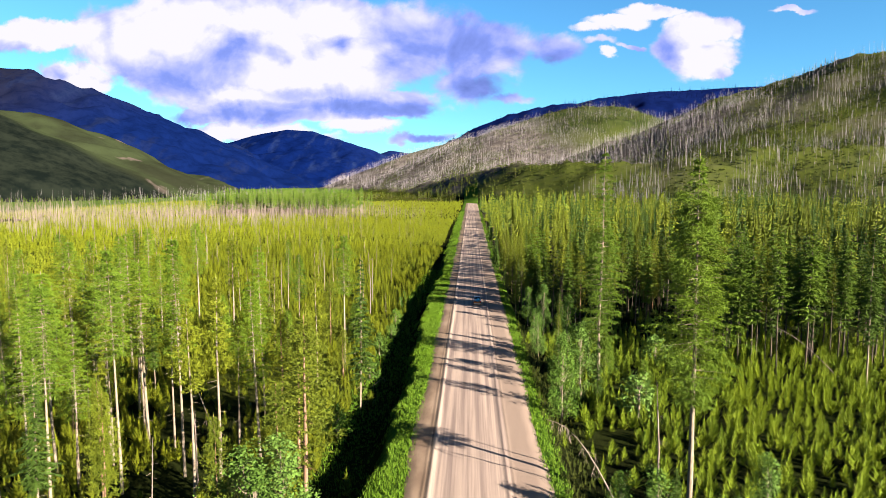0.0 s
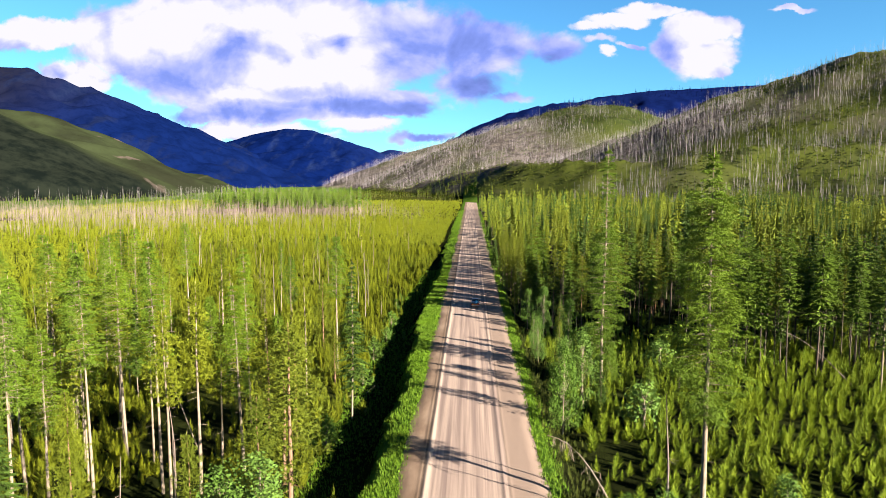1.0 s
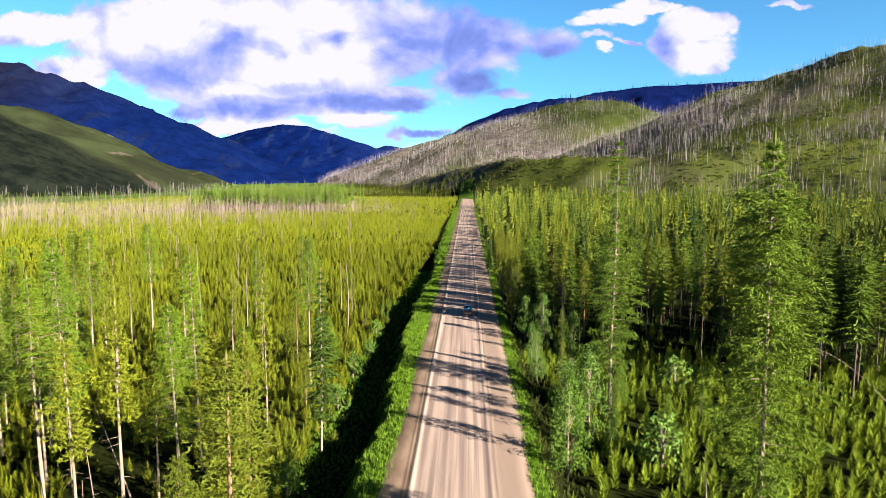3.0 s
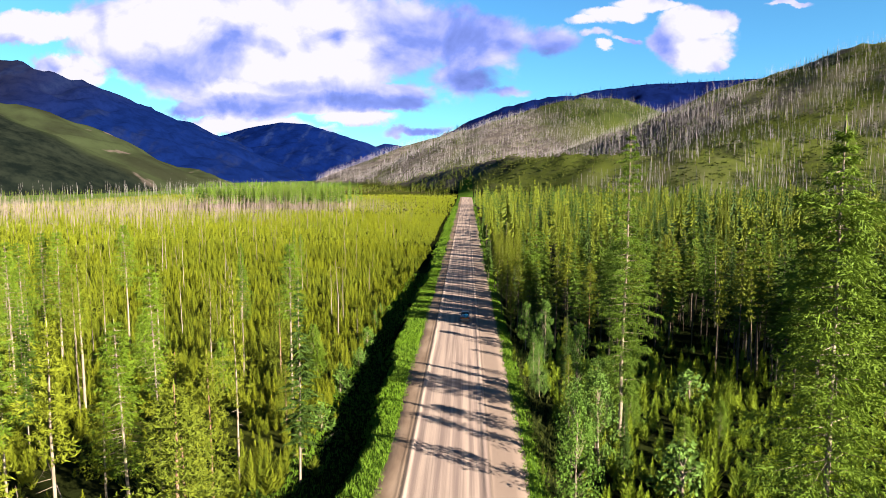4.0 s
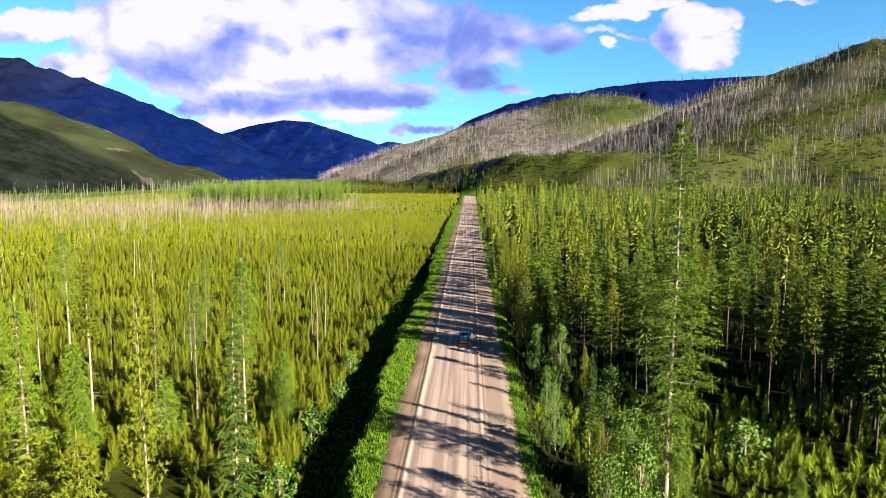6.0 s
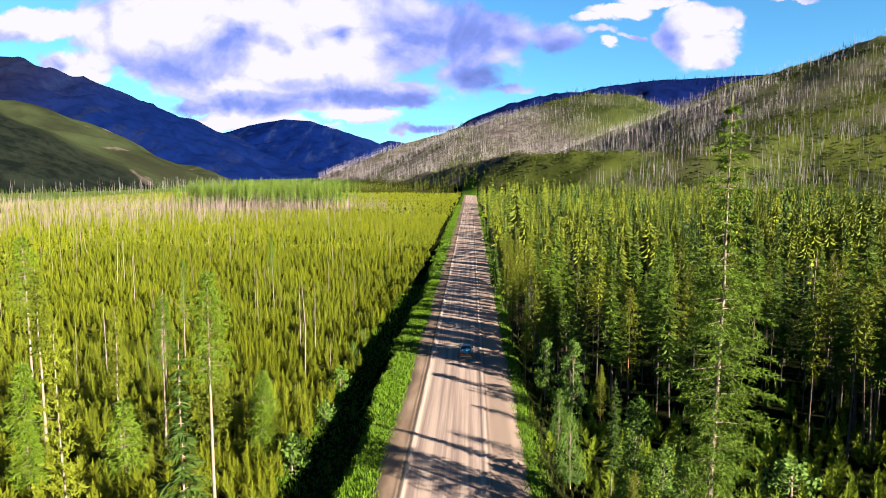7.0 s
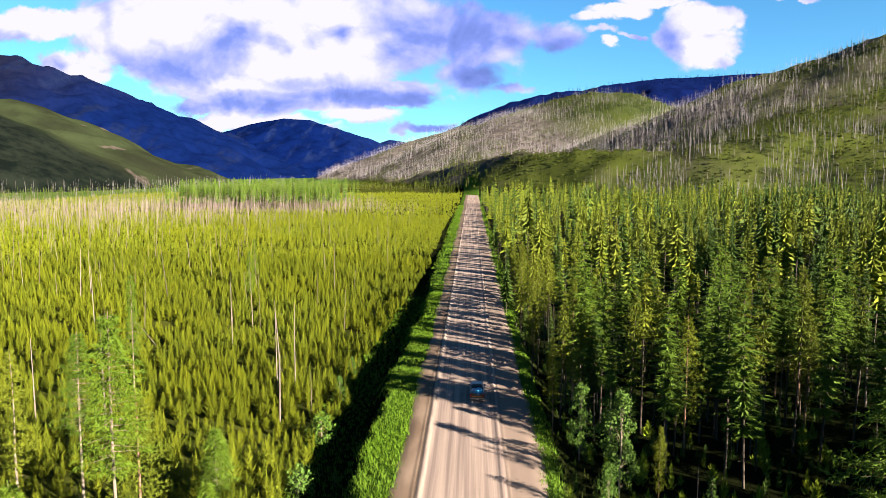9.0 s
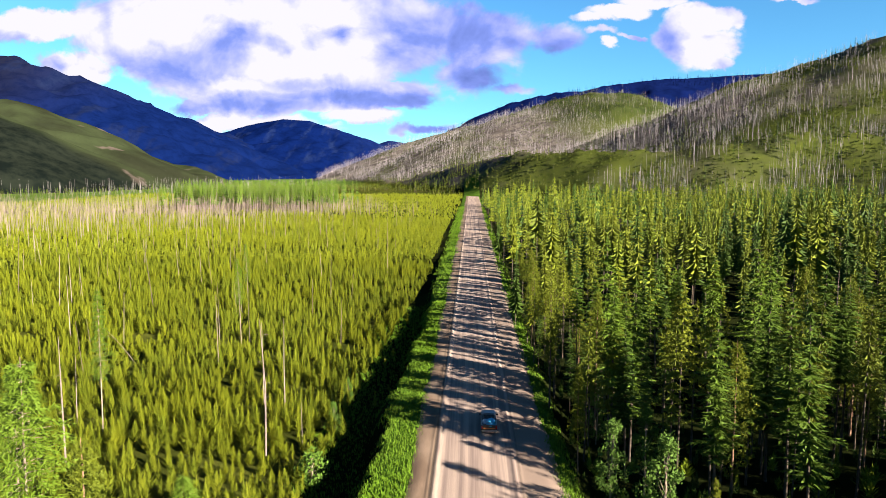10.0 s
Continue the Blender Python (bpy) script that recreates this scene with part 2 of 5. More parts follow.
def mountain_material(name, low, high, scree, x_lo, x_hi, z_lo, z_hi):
    """Timber with ribs of open scree; haze and cloud shade are painted in as blue, changing with height and along the
    range.
    """
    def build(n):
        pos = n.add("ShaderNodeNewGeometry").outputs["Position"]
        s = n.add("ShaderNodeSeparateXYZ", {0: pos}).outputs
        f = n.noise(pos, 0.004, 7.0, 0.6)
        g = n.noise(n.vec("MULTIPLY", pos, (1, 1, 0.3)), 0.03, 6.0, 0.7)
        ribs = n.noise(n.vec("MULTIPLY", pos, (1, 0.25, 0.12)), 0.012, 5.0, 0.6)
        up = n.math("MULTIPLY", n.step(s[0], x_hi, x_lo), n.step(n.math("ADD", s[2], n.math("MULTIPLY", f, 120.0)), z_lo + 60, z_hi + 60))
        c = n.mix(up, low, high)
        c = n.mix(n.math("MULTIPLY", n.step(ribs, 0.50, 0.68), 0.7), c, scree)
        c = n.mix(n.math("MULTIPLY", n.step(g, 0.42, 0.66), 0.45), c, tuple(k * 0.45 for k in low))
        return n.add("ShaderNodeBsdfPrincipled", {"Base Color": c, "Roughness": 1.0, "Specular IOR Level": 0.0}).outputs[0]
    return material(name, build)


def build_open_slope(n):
    """Grass and thin scrub above dense timber; cloud shade is painted into the timber's dark colour."""
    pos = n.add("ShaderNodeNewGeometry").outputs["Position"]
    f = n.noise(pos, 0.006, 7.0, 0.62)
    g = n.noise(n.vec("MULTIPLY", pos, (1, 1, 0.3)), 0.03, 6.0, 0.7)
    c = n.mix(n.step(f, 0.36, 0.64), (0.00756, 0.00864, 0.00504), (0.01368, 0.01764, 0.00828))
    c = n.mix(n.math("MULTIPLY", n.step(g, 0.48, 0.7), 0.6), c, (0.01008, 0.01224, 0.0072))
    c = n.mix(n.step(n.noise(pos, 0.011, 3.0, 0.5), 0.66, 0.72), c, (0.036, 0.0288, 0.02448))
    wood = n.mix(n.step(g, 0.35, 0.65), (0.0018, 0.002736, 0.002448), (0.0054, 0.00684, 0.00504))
    c = n.mix(n.add("ShaderNodeAttribute", attribute_name="shaded_timber").outputs["Fac"], c, wood)
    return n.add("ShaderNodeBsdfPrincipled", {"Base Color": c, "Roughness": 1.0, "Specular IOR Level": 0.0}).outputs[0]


GRAVEL = material("gravel", build_gravel)
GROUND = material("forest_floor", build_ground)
# the blue of these three forests is distance haze put into base colour
BLUE_WEST = mountain_material("hazed_west_mountain_forest", (0.0010, 0.0036, 0.0235), (0.0036, 0.0040, 0.0085), (0.0034, 0.0056, 0.0175), -2150, -1350, 60, 300)
BLUE_FAR = mountain_material("hazed_far_forest", (0.0008, 0.0034, 0.0255), (0.0028, 0.0064, 0.0300), (0.0054, 0.0102, 0.0330), -300, -900, 60, 240)
BLUE_RIDGE = mountain_material("hazed_ridge_forest", (0.000864, 0.002592, 0.0216), (0.001728, 0.00432, 0.02592), (0.00144, 0.00432, 0.02448), -300, 3000, 100, 400)
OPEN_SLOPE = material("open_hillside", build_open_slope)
YOUNG = foliage("young_pine_needles", (0.0365, 0.0500, 0.0036), (0.0750, 0.0865, 0.0043), (0.0950, 0.1025, 0.0060))
YOUNG_GREEN = foliage("clearing_pine_needles", (0.03744, 0.05904, 0.004032), (0.08064, 0.1123, 0.005616), (0.1022, 0.1296, 0.00792))
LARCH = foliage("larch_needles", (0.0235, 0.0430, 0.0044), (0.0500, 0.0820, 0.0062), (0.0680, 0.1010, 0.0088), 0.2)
# larch needles again, darker: the stand's shade is put into this colour
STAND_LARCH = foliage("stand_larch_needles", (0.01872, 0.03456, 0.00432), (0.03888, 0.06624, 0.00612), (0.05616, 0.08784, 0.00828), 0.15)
PINE = foliage("pine_needles", (0.0285, 0.0395, 0.0036), (0.0605, 0.0735, 0.0052), (0.0790, 0.0890, 0.0072))
SPRUCE = foliage("spruce_needles", (0.009792, 0.02052, 0.0036), (0.02455, 0.04464, 0.005832), (0.03794, 0.06026, 0.008064))
LEAVES = foliage("broad_leaves", (0.02232, 0.04464, 0.005328), (0.0432, 0.0828, 0.01152), (0.06048, 0.1008, 0.02016), 0.2)
GRASS = foliage("grass_blades", (0.02678, 0.05803, 0.0036), (0.0491, 0.09821, 0.005328), (0.07589, 0.1161, 0.008928), 0.2)
FAR_PINE = foliage("distant_pine_needles", (0.02736, 0.03888, 0.0036), (0.06336, 0.0792, 0.005184), (0.0828, 0.09648, 0.00684))
HILL_SHRUB = foliage("hill_shrubs", (0.01339, 0.01872, 0.0036), (0.03348, 0.04104, 0.007128), (0.04464, 0.05357, 0.008928))
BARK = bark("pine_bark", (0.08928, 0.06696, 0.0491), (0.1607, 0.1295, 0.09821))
# pine bark darkened for trunks within the forest; their shade is in this colour
BARK_SHADED = bark("shaded_bark", (0.02678, 0.02009, 0.01562), (0.05803, 0.04464, 0.03571))
BARK_RED = bark("red_bark", (0.08928, 0.0491, 0.03125), (0.1518, 0.09374, 0.0625))
DEAD = bark("weathered_deadwood", (0.074, 0.056, 0.049), (0.135, 0.105, 0.092))
DEAD_GREY = bark("grey_deadwood", (0.09936, 0.08784, 0.09216), (0.1886, 0.1699, 0.18))

# ---------------------------------------------------------------- mesh helpers


def mesh_from(name, verts, faces, mats, tint=None, mat_index=None, smooth=False):
    """One mesh from arrays: verts (n, 3), faces (m, 3) or (m, 4)."""
    verts, faces = np.asarray(verts, np.float32), np.asarray(faces, np.int32)
    me = bpy.data.meshes.new(name)
    k = faces.shape[1]
    me.vertices.add(len(verts)), me.loops.add(faces.size), me.polygons.add(len(faces))
    me.vertices.foreach_set("co", verts.ravel())
    me.loops.foreach_set("vertex_index", faces.ravel())
    me.polygons.foreach_set("loop_start", np.arange(0, faces.size, k, dtype=np.int32))
    for m in mats:
        me.materials.append(m)
    if mat_index is not None:
        me.polygons.foreach_set("material_index", np.asarray(mat_index, np.int32))
    if tint is not None:
        me.attributes.new("tint", "FLOAT", "POINT").data.foreach_set("value", np.asarray(tint, np.float32))
    me.update(calc_edges=True)
    me.polygons.foreach_set("use_smooth", np.full(len(faces), smooth))
    me.validate()
    return me


def part(name, mesh, parent=None, label="", kind=""):
    """Links a mesh (or a bmesh with a material given in mesh) as one object under parent."""
    ob = new(name, mesh)
    ob.parent = parent
    return tagged(ob, label, kind=kind)


def bm_part(name, bm, mat, parent=None, label="", smooth=False):
    me = bpy.data.meshes.new(name)
    bm.to_mesh(me)
    bm.free()
    me.materials.append(mat)
    if smooth:
        for p in me.polygons:
            p.use_smooth = True
    return part(name, me, parent, label)


# ---------------------------------------------------------------- lie of the land


def ridge_height(x, y, crest, slope):
    """Height of a ridge with the crest through the points (x, y, z), falling off on both sides."""
    best = np.full(np.shape(x), -1e9)
    for (x0, y0, z0), (x1, y1, z1) in zip(crest[:-1], crest[1:]):
        dx, dy = x1 - x0, y1 - y0
        t = np.clip(((x - x0) * dx + (y - y0) * dy) / (dx * dx + dy * dy), 0, 1)
        far = np.hypot(x - x0 - t * dx, y - y0 - t * dy)
        best = np.maximum(best, z0 + t * (z1 - z0) - slope * far)
    return best


WAVES = [(random.uniform(0.8, 1.25), random.uniform(0, 6.28), random.uniform(0, 6.28), random.uniform(0, 6.28)) for _ in range(24)]


def rolling(x, y, size, rough=0.55, octaves=5):
    """Smooth pseudo-random relief, about -1 to 1."""
    z, amp, f, total = 0.0, 1.0, 6.283 / size, 0.0
    for k in range(octaves):
        for j in range(3):
            s, a, p, q = WAVES[(k * 3 + j) % len(WAVES)]
            ca, sa = math.cos(a), math.sin(a)
            z = z + amp * np.sin(f * s * (ca * x + sa * y) + p + 1.3 * np.sin(f * 0.7 * (ca * y - sa * x) + q))
        total += amp * 2
        amp *= rough
        f *= 2.03
    return z / total


HILL_EAST = [(176, 1300, 53), (230, 1370, 82), (283, 1420, 112), (333, 1440, 130), (381, 1450, 148), (427, 1450, 170), (480, 1440, 189), (521, 1430, 207), (569, 1410, 220), (616, 1370, 239), (649, 1330, 249), (673, 1280, 252), (699, 1210, 251), (791, 1050, 244), (1100, 800, 240)]
BENCH = [(-179, 1500, 9), (-97, 1400, 26), (-36, 1300, 39), (16, 1200, 50), (59, 1100, 57), (97, 1020, 58), (171, 930, 56), (228, 890, 59), (289, 860, 66), (369, 840, 72), (469, 800, 75), (900, 760, 78)]
HILL_BURNT = [(-441, 1800, -6), (-383, 1850, 12), (-337, 1900, 32), (-289, 1950, 48), (-235, 2000, 76), (-199, 2050, 111), (-153, 2080, 122), (-93, 2080, 132), (-33, 2080, 152),
              (35, 2080, 171), (110, 2060, 194), (182, 2030, 222), (252, 2000, 238), (329, 1980, 245), (404, 1960, 240), (483, 1900, 207), (619, 1850, 165)]
RIDGE_WEST = [(-1507, 1650, 267), (-1334, 1700, 236), (-1202, 1720, 218), (-1134, 1750, 212), (-1090, 1800, 194), (-1059, 1850, 163), (-1024, 1930, 125), (-993, 2030, 83), (-939, 2100, 53), (-891, 2200, 23), (-825, 2300, -8)]
SPUR_WEST = [(-1193, 1250, 251), (-995, 1270, 201), (-896, 1280, 158), (-855, 1300, 131), (-820, 1330, 101), (-788, 1370, 66), (-776, 1400, 46), (-757, 1430, 14)]


def land(x, y):
    """Height of the ground."""
    x, y = np.asarray(x, float), np.asarray(y, float)
    bank = 9.7 + 0.9 * np.sin(y * 0.045) + 0.55 * np.sin(y * 0.21 + 1) + 0.3 * np.sin(y * 0.83)
    w = np.clip((-x - bank) / 3.2, 0, 1)
    e = np.clip((x - 9.0) / 4.0, 0, 1)
    z = -0.25 - 0.25 * np.clip((-x - 7) / 4, 0, 1) - 3.7 * (1 - 0.8 * np.clip((y - 190) / 200, 0, 1)) * w * w * (3 - 2 * w) + 0.8 * np.clip((-x - 20) / 60, 0, 1) - 2.2 * e * e * (3 - 2 * e)
    off = np.clip((np.abs(x) - 16) / 30, 0, 1)
    z = z + off * 0.6 * rolling(x, y, 90, 0.5, 3)
    hills = np.maximum(ridge_height(x, y, HILL_EAST, 0.44), ridge_height(x, y, HILL_BURNT, 0.40))
    r = rolling(x, y, 520, 0.5, 5)
    hills = hills + 12 * r * np.clip(hills / 90, 0, 1)
    bench = ridge_height(x, y, BENCH, 0.55) + 5 * rolling(x, y, 160, 0.5, 3)
    hills = np.maximum(hills, bench)
    k = 9.0
    d = np.clip(0.5 + 0.5 * (hills - z) / k, 0, 1)
    return z * (1 - d) + np.maximum(hills, z - k) * d + k * d * (1 - d)


def burnt(x, y):
    """How far the slopes were burnt: bare grey timber, 0 to 1."""
    s = x + 0.45 * (y - 1350) + 60 * rolling(x, y, 300, 0.6, 4)
    return np.clip((500 - s) / 140, 0, 1) * np.clip((y - 1000) / 120, 0, 1)


def on_bench_face(x, y):
    """The bare cut below the terrace edge."""
    b = ridge_height(x, y, BENCH, 0.55)
    line = np.interp(x, [-179, -36, 59, 97, 171, 228, 289, 369, 469, 900], [1500, 1300, 1100, 1020, 930, 890, 860, 840, 800, 760])
    return (b > 0) & (y < line + 4)


def grid_mesh(name, xs, ys, height, mats, smooth=True):
    gx, gy = np.meshgrid(xs, ys)
    v = np.stack([gx.ravel(), gy.ravel(), height(gx, gy).ravel()], 1)
    i = np.arange(len(xs) * len(ys)).reshape(len(ys), len(xs))
    f = np.stack([i[:-1, :-1], i[:-1, 1:], i[1:, 1:], i[1:, :-1]], -1).reshape(-1, 4)
    return mesh_from(name, v, f, mats, smooth=smooth)


def spread(*pieces):
    return np.unique(np.concatenate([np.arange(a, b, s) for a, b, s in pieces]))


xs = spread((-4400, -1000, 60), (-1000, -200, 20), (-200, -24, 8), (-24, 24, 0.75), (24, 200, 8), (200, 1200, 16), (1200, 4401, 60))
ys = spread((-700, -20, 30), (-20, 300, 7), (300, 700, 10), (700, 2300, 16), (2300, 4801, 60))
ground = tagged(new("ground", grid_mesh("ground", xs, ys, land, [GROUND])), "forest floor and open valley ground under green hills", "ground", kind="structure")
gx, gy = np.meshgrid(xs, ys)
ground.data.attributes.new("burnt", "FLOAT", "POINT").data.foreach_set("value", burnt(gx, gy).ravel().astype(np.float32))


def road_x(y):
    """Centre line: dead straight, then easing west at the far end."""
    return -np.clip((np.asarray(y, float) - 980) / 140, 0, 3) ** 2 * 8


def road_profile(x):
    z = 0.10 - 0.0045 * np.minimum(np.abs(x), 4.2) ** 2
    for c, h, w in ((-4.15, 0.13, 0.28), (-4.75, 0.05, 0.2), (3.95, 0.10, 0.26), (4.5, 0.04, 0.2)):
        z = z + h * np.exp(-((x - c) / w) ** 2)
    return z - 0.28 * np.clip((np.abs(x - 0.6) - 6.2) / 1.6, 0, 1) ** 2


def build_road():
    cross = spread((-7.0, -5.2, 0.25), (-5.2, -3.4, 0.1), (-3.4, 3.4, 0.4), (3.4, 5.0, 0.1), (5.0, 8.9, 0.25))
    along = spread((-160, 260, 2.4), (260, 700, 4), (700, 1091, 10))
    gx, gy = np.meshgrid(cross, along)
    edge = np.clip((np.abs(gx - 0.65) - 5.5) / 2.2, 0, 1)
    wob = edge * (0.35 * rolling(gx * 0.2, gy, 9, 0.6, 3) + 0.25 * np.sin(gy * 0.13))
    z = road_profile(gx) + 0.015 * rolling(gx, gy, 2.2, 0.6, 3)
    v = np.stack([(gx + wob + road_x(gy)).ravel(), gy.ravel(), z.ravel()], 1)
    i = np.arange(gx.size).reshape(gx.shape)
    f = np.stack([i[:-1, :-1], i[:-1, 1:], i[1:, 1:], i[1:, :-1]], -1).reshape(-1, 4)
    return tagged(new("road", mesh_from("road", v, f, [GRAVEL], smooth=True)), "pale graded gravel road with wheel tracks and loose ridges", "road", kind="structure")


build_road()

# ---------------------------------------------------------------- far mountains


def build_mountain(name, label, crest, slope, x_range, y_range, mat, rough, step):
    def height(x, y):
        top = ridge_height(x, y, crest, slope)
        drop = np.clip(ridge_height(x, y, crest, 0.0) - top, 0, 400)
        spurs = np.abs(rolling(x, y, 620, 0.55, 5)) * -1.0 + 0.25
        return top + rough * spurs * np.clip(drop / 90, 0.06, 1.0) - 2
    me = grid_mesh(name, np.arange(*x_range, step), np.arange(*y_range, step), height, [mat])
    return tagged(new(name, me), label, "mountain", kind="structure")


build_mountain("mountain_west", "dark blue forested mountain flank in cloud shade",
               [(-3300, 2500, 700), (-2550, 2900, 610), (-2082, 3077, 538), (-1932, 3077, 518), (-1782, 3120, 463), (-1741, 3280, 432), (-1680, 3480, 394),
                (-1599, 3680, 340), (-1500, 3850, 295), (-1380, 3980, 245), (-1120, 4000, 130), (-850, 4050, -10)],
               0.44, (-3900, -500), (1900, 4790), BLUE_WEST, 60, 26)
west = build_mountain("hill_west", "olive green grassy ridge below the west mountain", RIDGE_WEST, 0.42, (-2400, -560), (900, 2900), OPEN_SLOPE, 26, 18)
west.data.attributes.new("shaded_timber", "FLOAT", "POINT")
spur = build_mountain("hill_west_spur", "open grassy spur, its timbered flank coloured dark for cloud shade", SPUR_WEST, 0.46, (-1900, -520), (820, 1900), OPEN_SLOPE, 16, 14)
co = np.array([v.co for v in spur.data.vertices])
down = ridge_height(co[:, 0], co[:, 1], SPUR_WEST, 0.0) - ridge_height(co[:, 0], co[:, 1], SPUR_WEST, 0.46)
# timbered flank below the crest, with a cloud's shadow painted into its colour
shaded_timber = np.clip((down - 16 - 9 * rolling(co[:, 0], co[:, 1], 130, 0.6, 4)) / 12, 0, 1) * np.clip((1330 - co[:, 1]) / 60, 0, 1)
spur.data.attributes.new("shaded_timber", "FLOAT", "POINT").data.foreach_set("value", shaded_timber.astype(np.float32))
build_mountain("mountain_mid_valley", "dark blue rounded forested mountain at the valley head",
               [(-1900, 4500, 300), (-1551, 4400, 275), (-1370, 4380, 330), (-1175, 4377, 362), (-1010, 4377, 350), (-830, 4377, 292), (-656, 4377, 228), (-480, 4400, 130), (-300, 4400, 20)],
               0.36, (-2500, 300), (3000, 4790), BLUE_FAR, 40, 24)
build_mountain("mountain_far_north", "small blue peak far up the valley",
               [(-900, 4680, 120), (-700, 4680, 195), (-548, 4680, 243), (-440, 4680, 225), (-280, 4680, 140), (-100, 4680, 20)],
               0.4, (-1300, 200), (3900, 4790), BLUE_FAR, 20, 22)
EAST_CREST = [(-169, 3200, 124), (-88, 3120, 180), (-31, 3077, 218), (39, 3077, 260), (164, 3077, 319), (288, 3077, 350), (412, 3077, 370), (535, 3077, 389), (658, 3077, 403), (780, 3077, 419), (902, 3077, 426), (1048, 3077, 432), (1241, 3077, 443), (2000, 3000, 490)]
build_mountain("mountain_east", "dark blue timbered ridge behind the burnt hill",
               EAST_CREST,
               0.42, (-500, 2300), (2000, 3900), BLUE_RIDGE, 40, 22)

# ---------------------------------------------------------------- tree building


def join(chunks):
    v, f, base = [], [], 0
    for a, b in chunks:
        v.append(a), f.append(np.asarray(b) + base)
        base += len(a)
    return np.concatenate(v), np.concatenate(f)


def tube(points, radii, sides):
    """A tapered, open tube along the points, as triangles."""
    v, f = [], []
    for p, r in zip(points, radii):
        a = np.arange(sides) * 2 * math.pi / sides
        v.append(np.stack([p[0] + r * np.cos(a), p[1] + r * np.sin(a), np.full(sides, p[2])], 1))
    for k in range(len(points) - 1):
        for j in range(sides):
            a, b = k * sides + j, k * sides + (j + 1) % sides
            f += [(a, b, b + sides), (a, b + sides, a + sides)]
    return np.concatenate(v), np.array(f)


def unit(v):
    return v / (np.linalg.norm(v) + 1e-6)


def frond(rng, base, yaw, length, droop, sprigs, width, fine=1):
    """One flat bough: twigs set in a herring-bone along a drooping rib, each with so many (fine) slips of needles."""
    v, f = [], []
    d = np.array([math.cos(yaw), math.sin(yaw), 0.0])
    side = np.array([-d[1], d[0], 0.0])
    rise = rng.uniform(0.0, 0.2)

    def rib(s):
        return base + d * length * s + np.array([0, 0, (rise * s - droop * s * s) * length])

    tip = rib(0.97)
    half = side * length * 0.05 + np.array([0, 0, rng.uniform(-0.06, 0.06) * length])
    v += [base, rib(0.5) + half, tip, rib(0.5) - half]
    f += [(0, 1, 2), (0, 2, 3)] if fine == 1 else []
    twigs = max(2, sprigs // fine)
    for k in range(twigs):
        s = 0.10 + 0.90 * (k + rng.uniform(0, 0.9)) / twigs
        p = rib(s) + np.array([0, 0, rng.normal(0, 0.04)])
        lean = 1 if k % 2 else -1
        reach = width * (1.12 - 0.72 * s) * rng.uniform(0.6, 1.3)
        out = (d * rng.uniform(0.5, 0.95) + side * lean * rng.uniform(0.45, 1.0) + np.array([0, 0, rng.uniform(-0.55, 0.1)])) * reach
        for j in range(fine):
            if fine > 1:
                a = p + out * (j + rng.uniform(0.2, 1.0)) / fine + rng.normal(0, 0.05, 3)
                slip = (unit(out) * rng.uniform(0.5, 1.0) + rng.normal(0, 0.45, 3) - np.array([0, 0, 0.15])) * rng.uniform(0.20, 0.38) * (1.2 if fine < 6 else 0.85)
                across = unit(np.cross(slip, rng.normal(0, 1, 3) + np.array([0, 0, 0.6]))) * rng.uniform(0.036, 0.066) * (1.0 if fine < 6 else 0.72)
            else:
                a, slip = p, out
                across = unit(np.cross(out, (rng.normal(0, 0.6), rng.normal(0, 0.6), 1.0))) * reach * rng.uniform(0.10, 0.17)
            n = len(v)
            v += [a - across, a + slip, a + across]
            f.append((n, n + 1, n + 2))
    return np.array(v), np.array(f)


def tufted(rng, base, yaw, length, droop, sprigs, width, up):
    """One pine bough: round tufts of needles on its outer half, opening upward."""
    v, f = [], []
    d = np.array([math.cos(yaw), math.sin(yaw), 0.0])
    side = np.array([-d[1], d[0], 0.0])
    tufts = max(2, sprigs // 6)
    for t in range(tufts):
        s = 0.25 + 0.75 * (t + rng.uniform(0.2, 1.0)) / tufts
        c = base + d * length * s + side * rng.normal(0, 0.16) * length + np.array([0, 0, -droop * length * s * s + rng.normal(0, 0.10)])
        size = width * rng.uniform(0.45, 0.85)
        for k in range(max(3, sprigs // tufts)):
            out = unit(rng.normal(0, 1, 3) + d * 0.5 + np.array([0, 0, 0.35 + up])) * size * rng.uniform(0.6, 1.2)
            across = unit(np.cross(out, rng.normal(0, 1, 3))) * size * rng.uniform(0.11, 0.18)
            n = len(v)
            v += [c + out * 0.05 - across, c + out, c + out * 0.05 + across]
            f.append((n, n + 1, n + 2))
    return np.array(v), np.array(f)


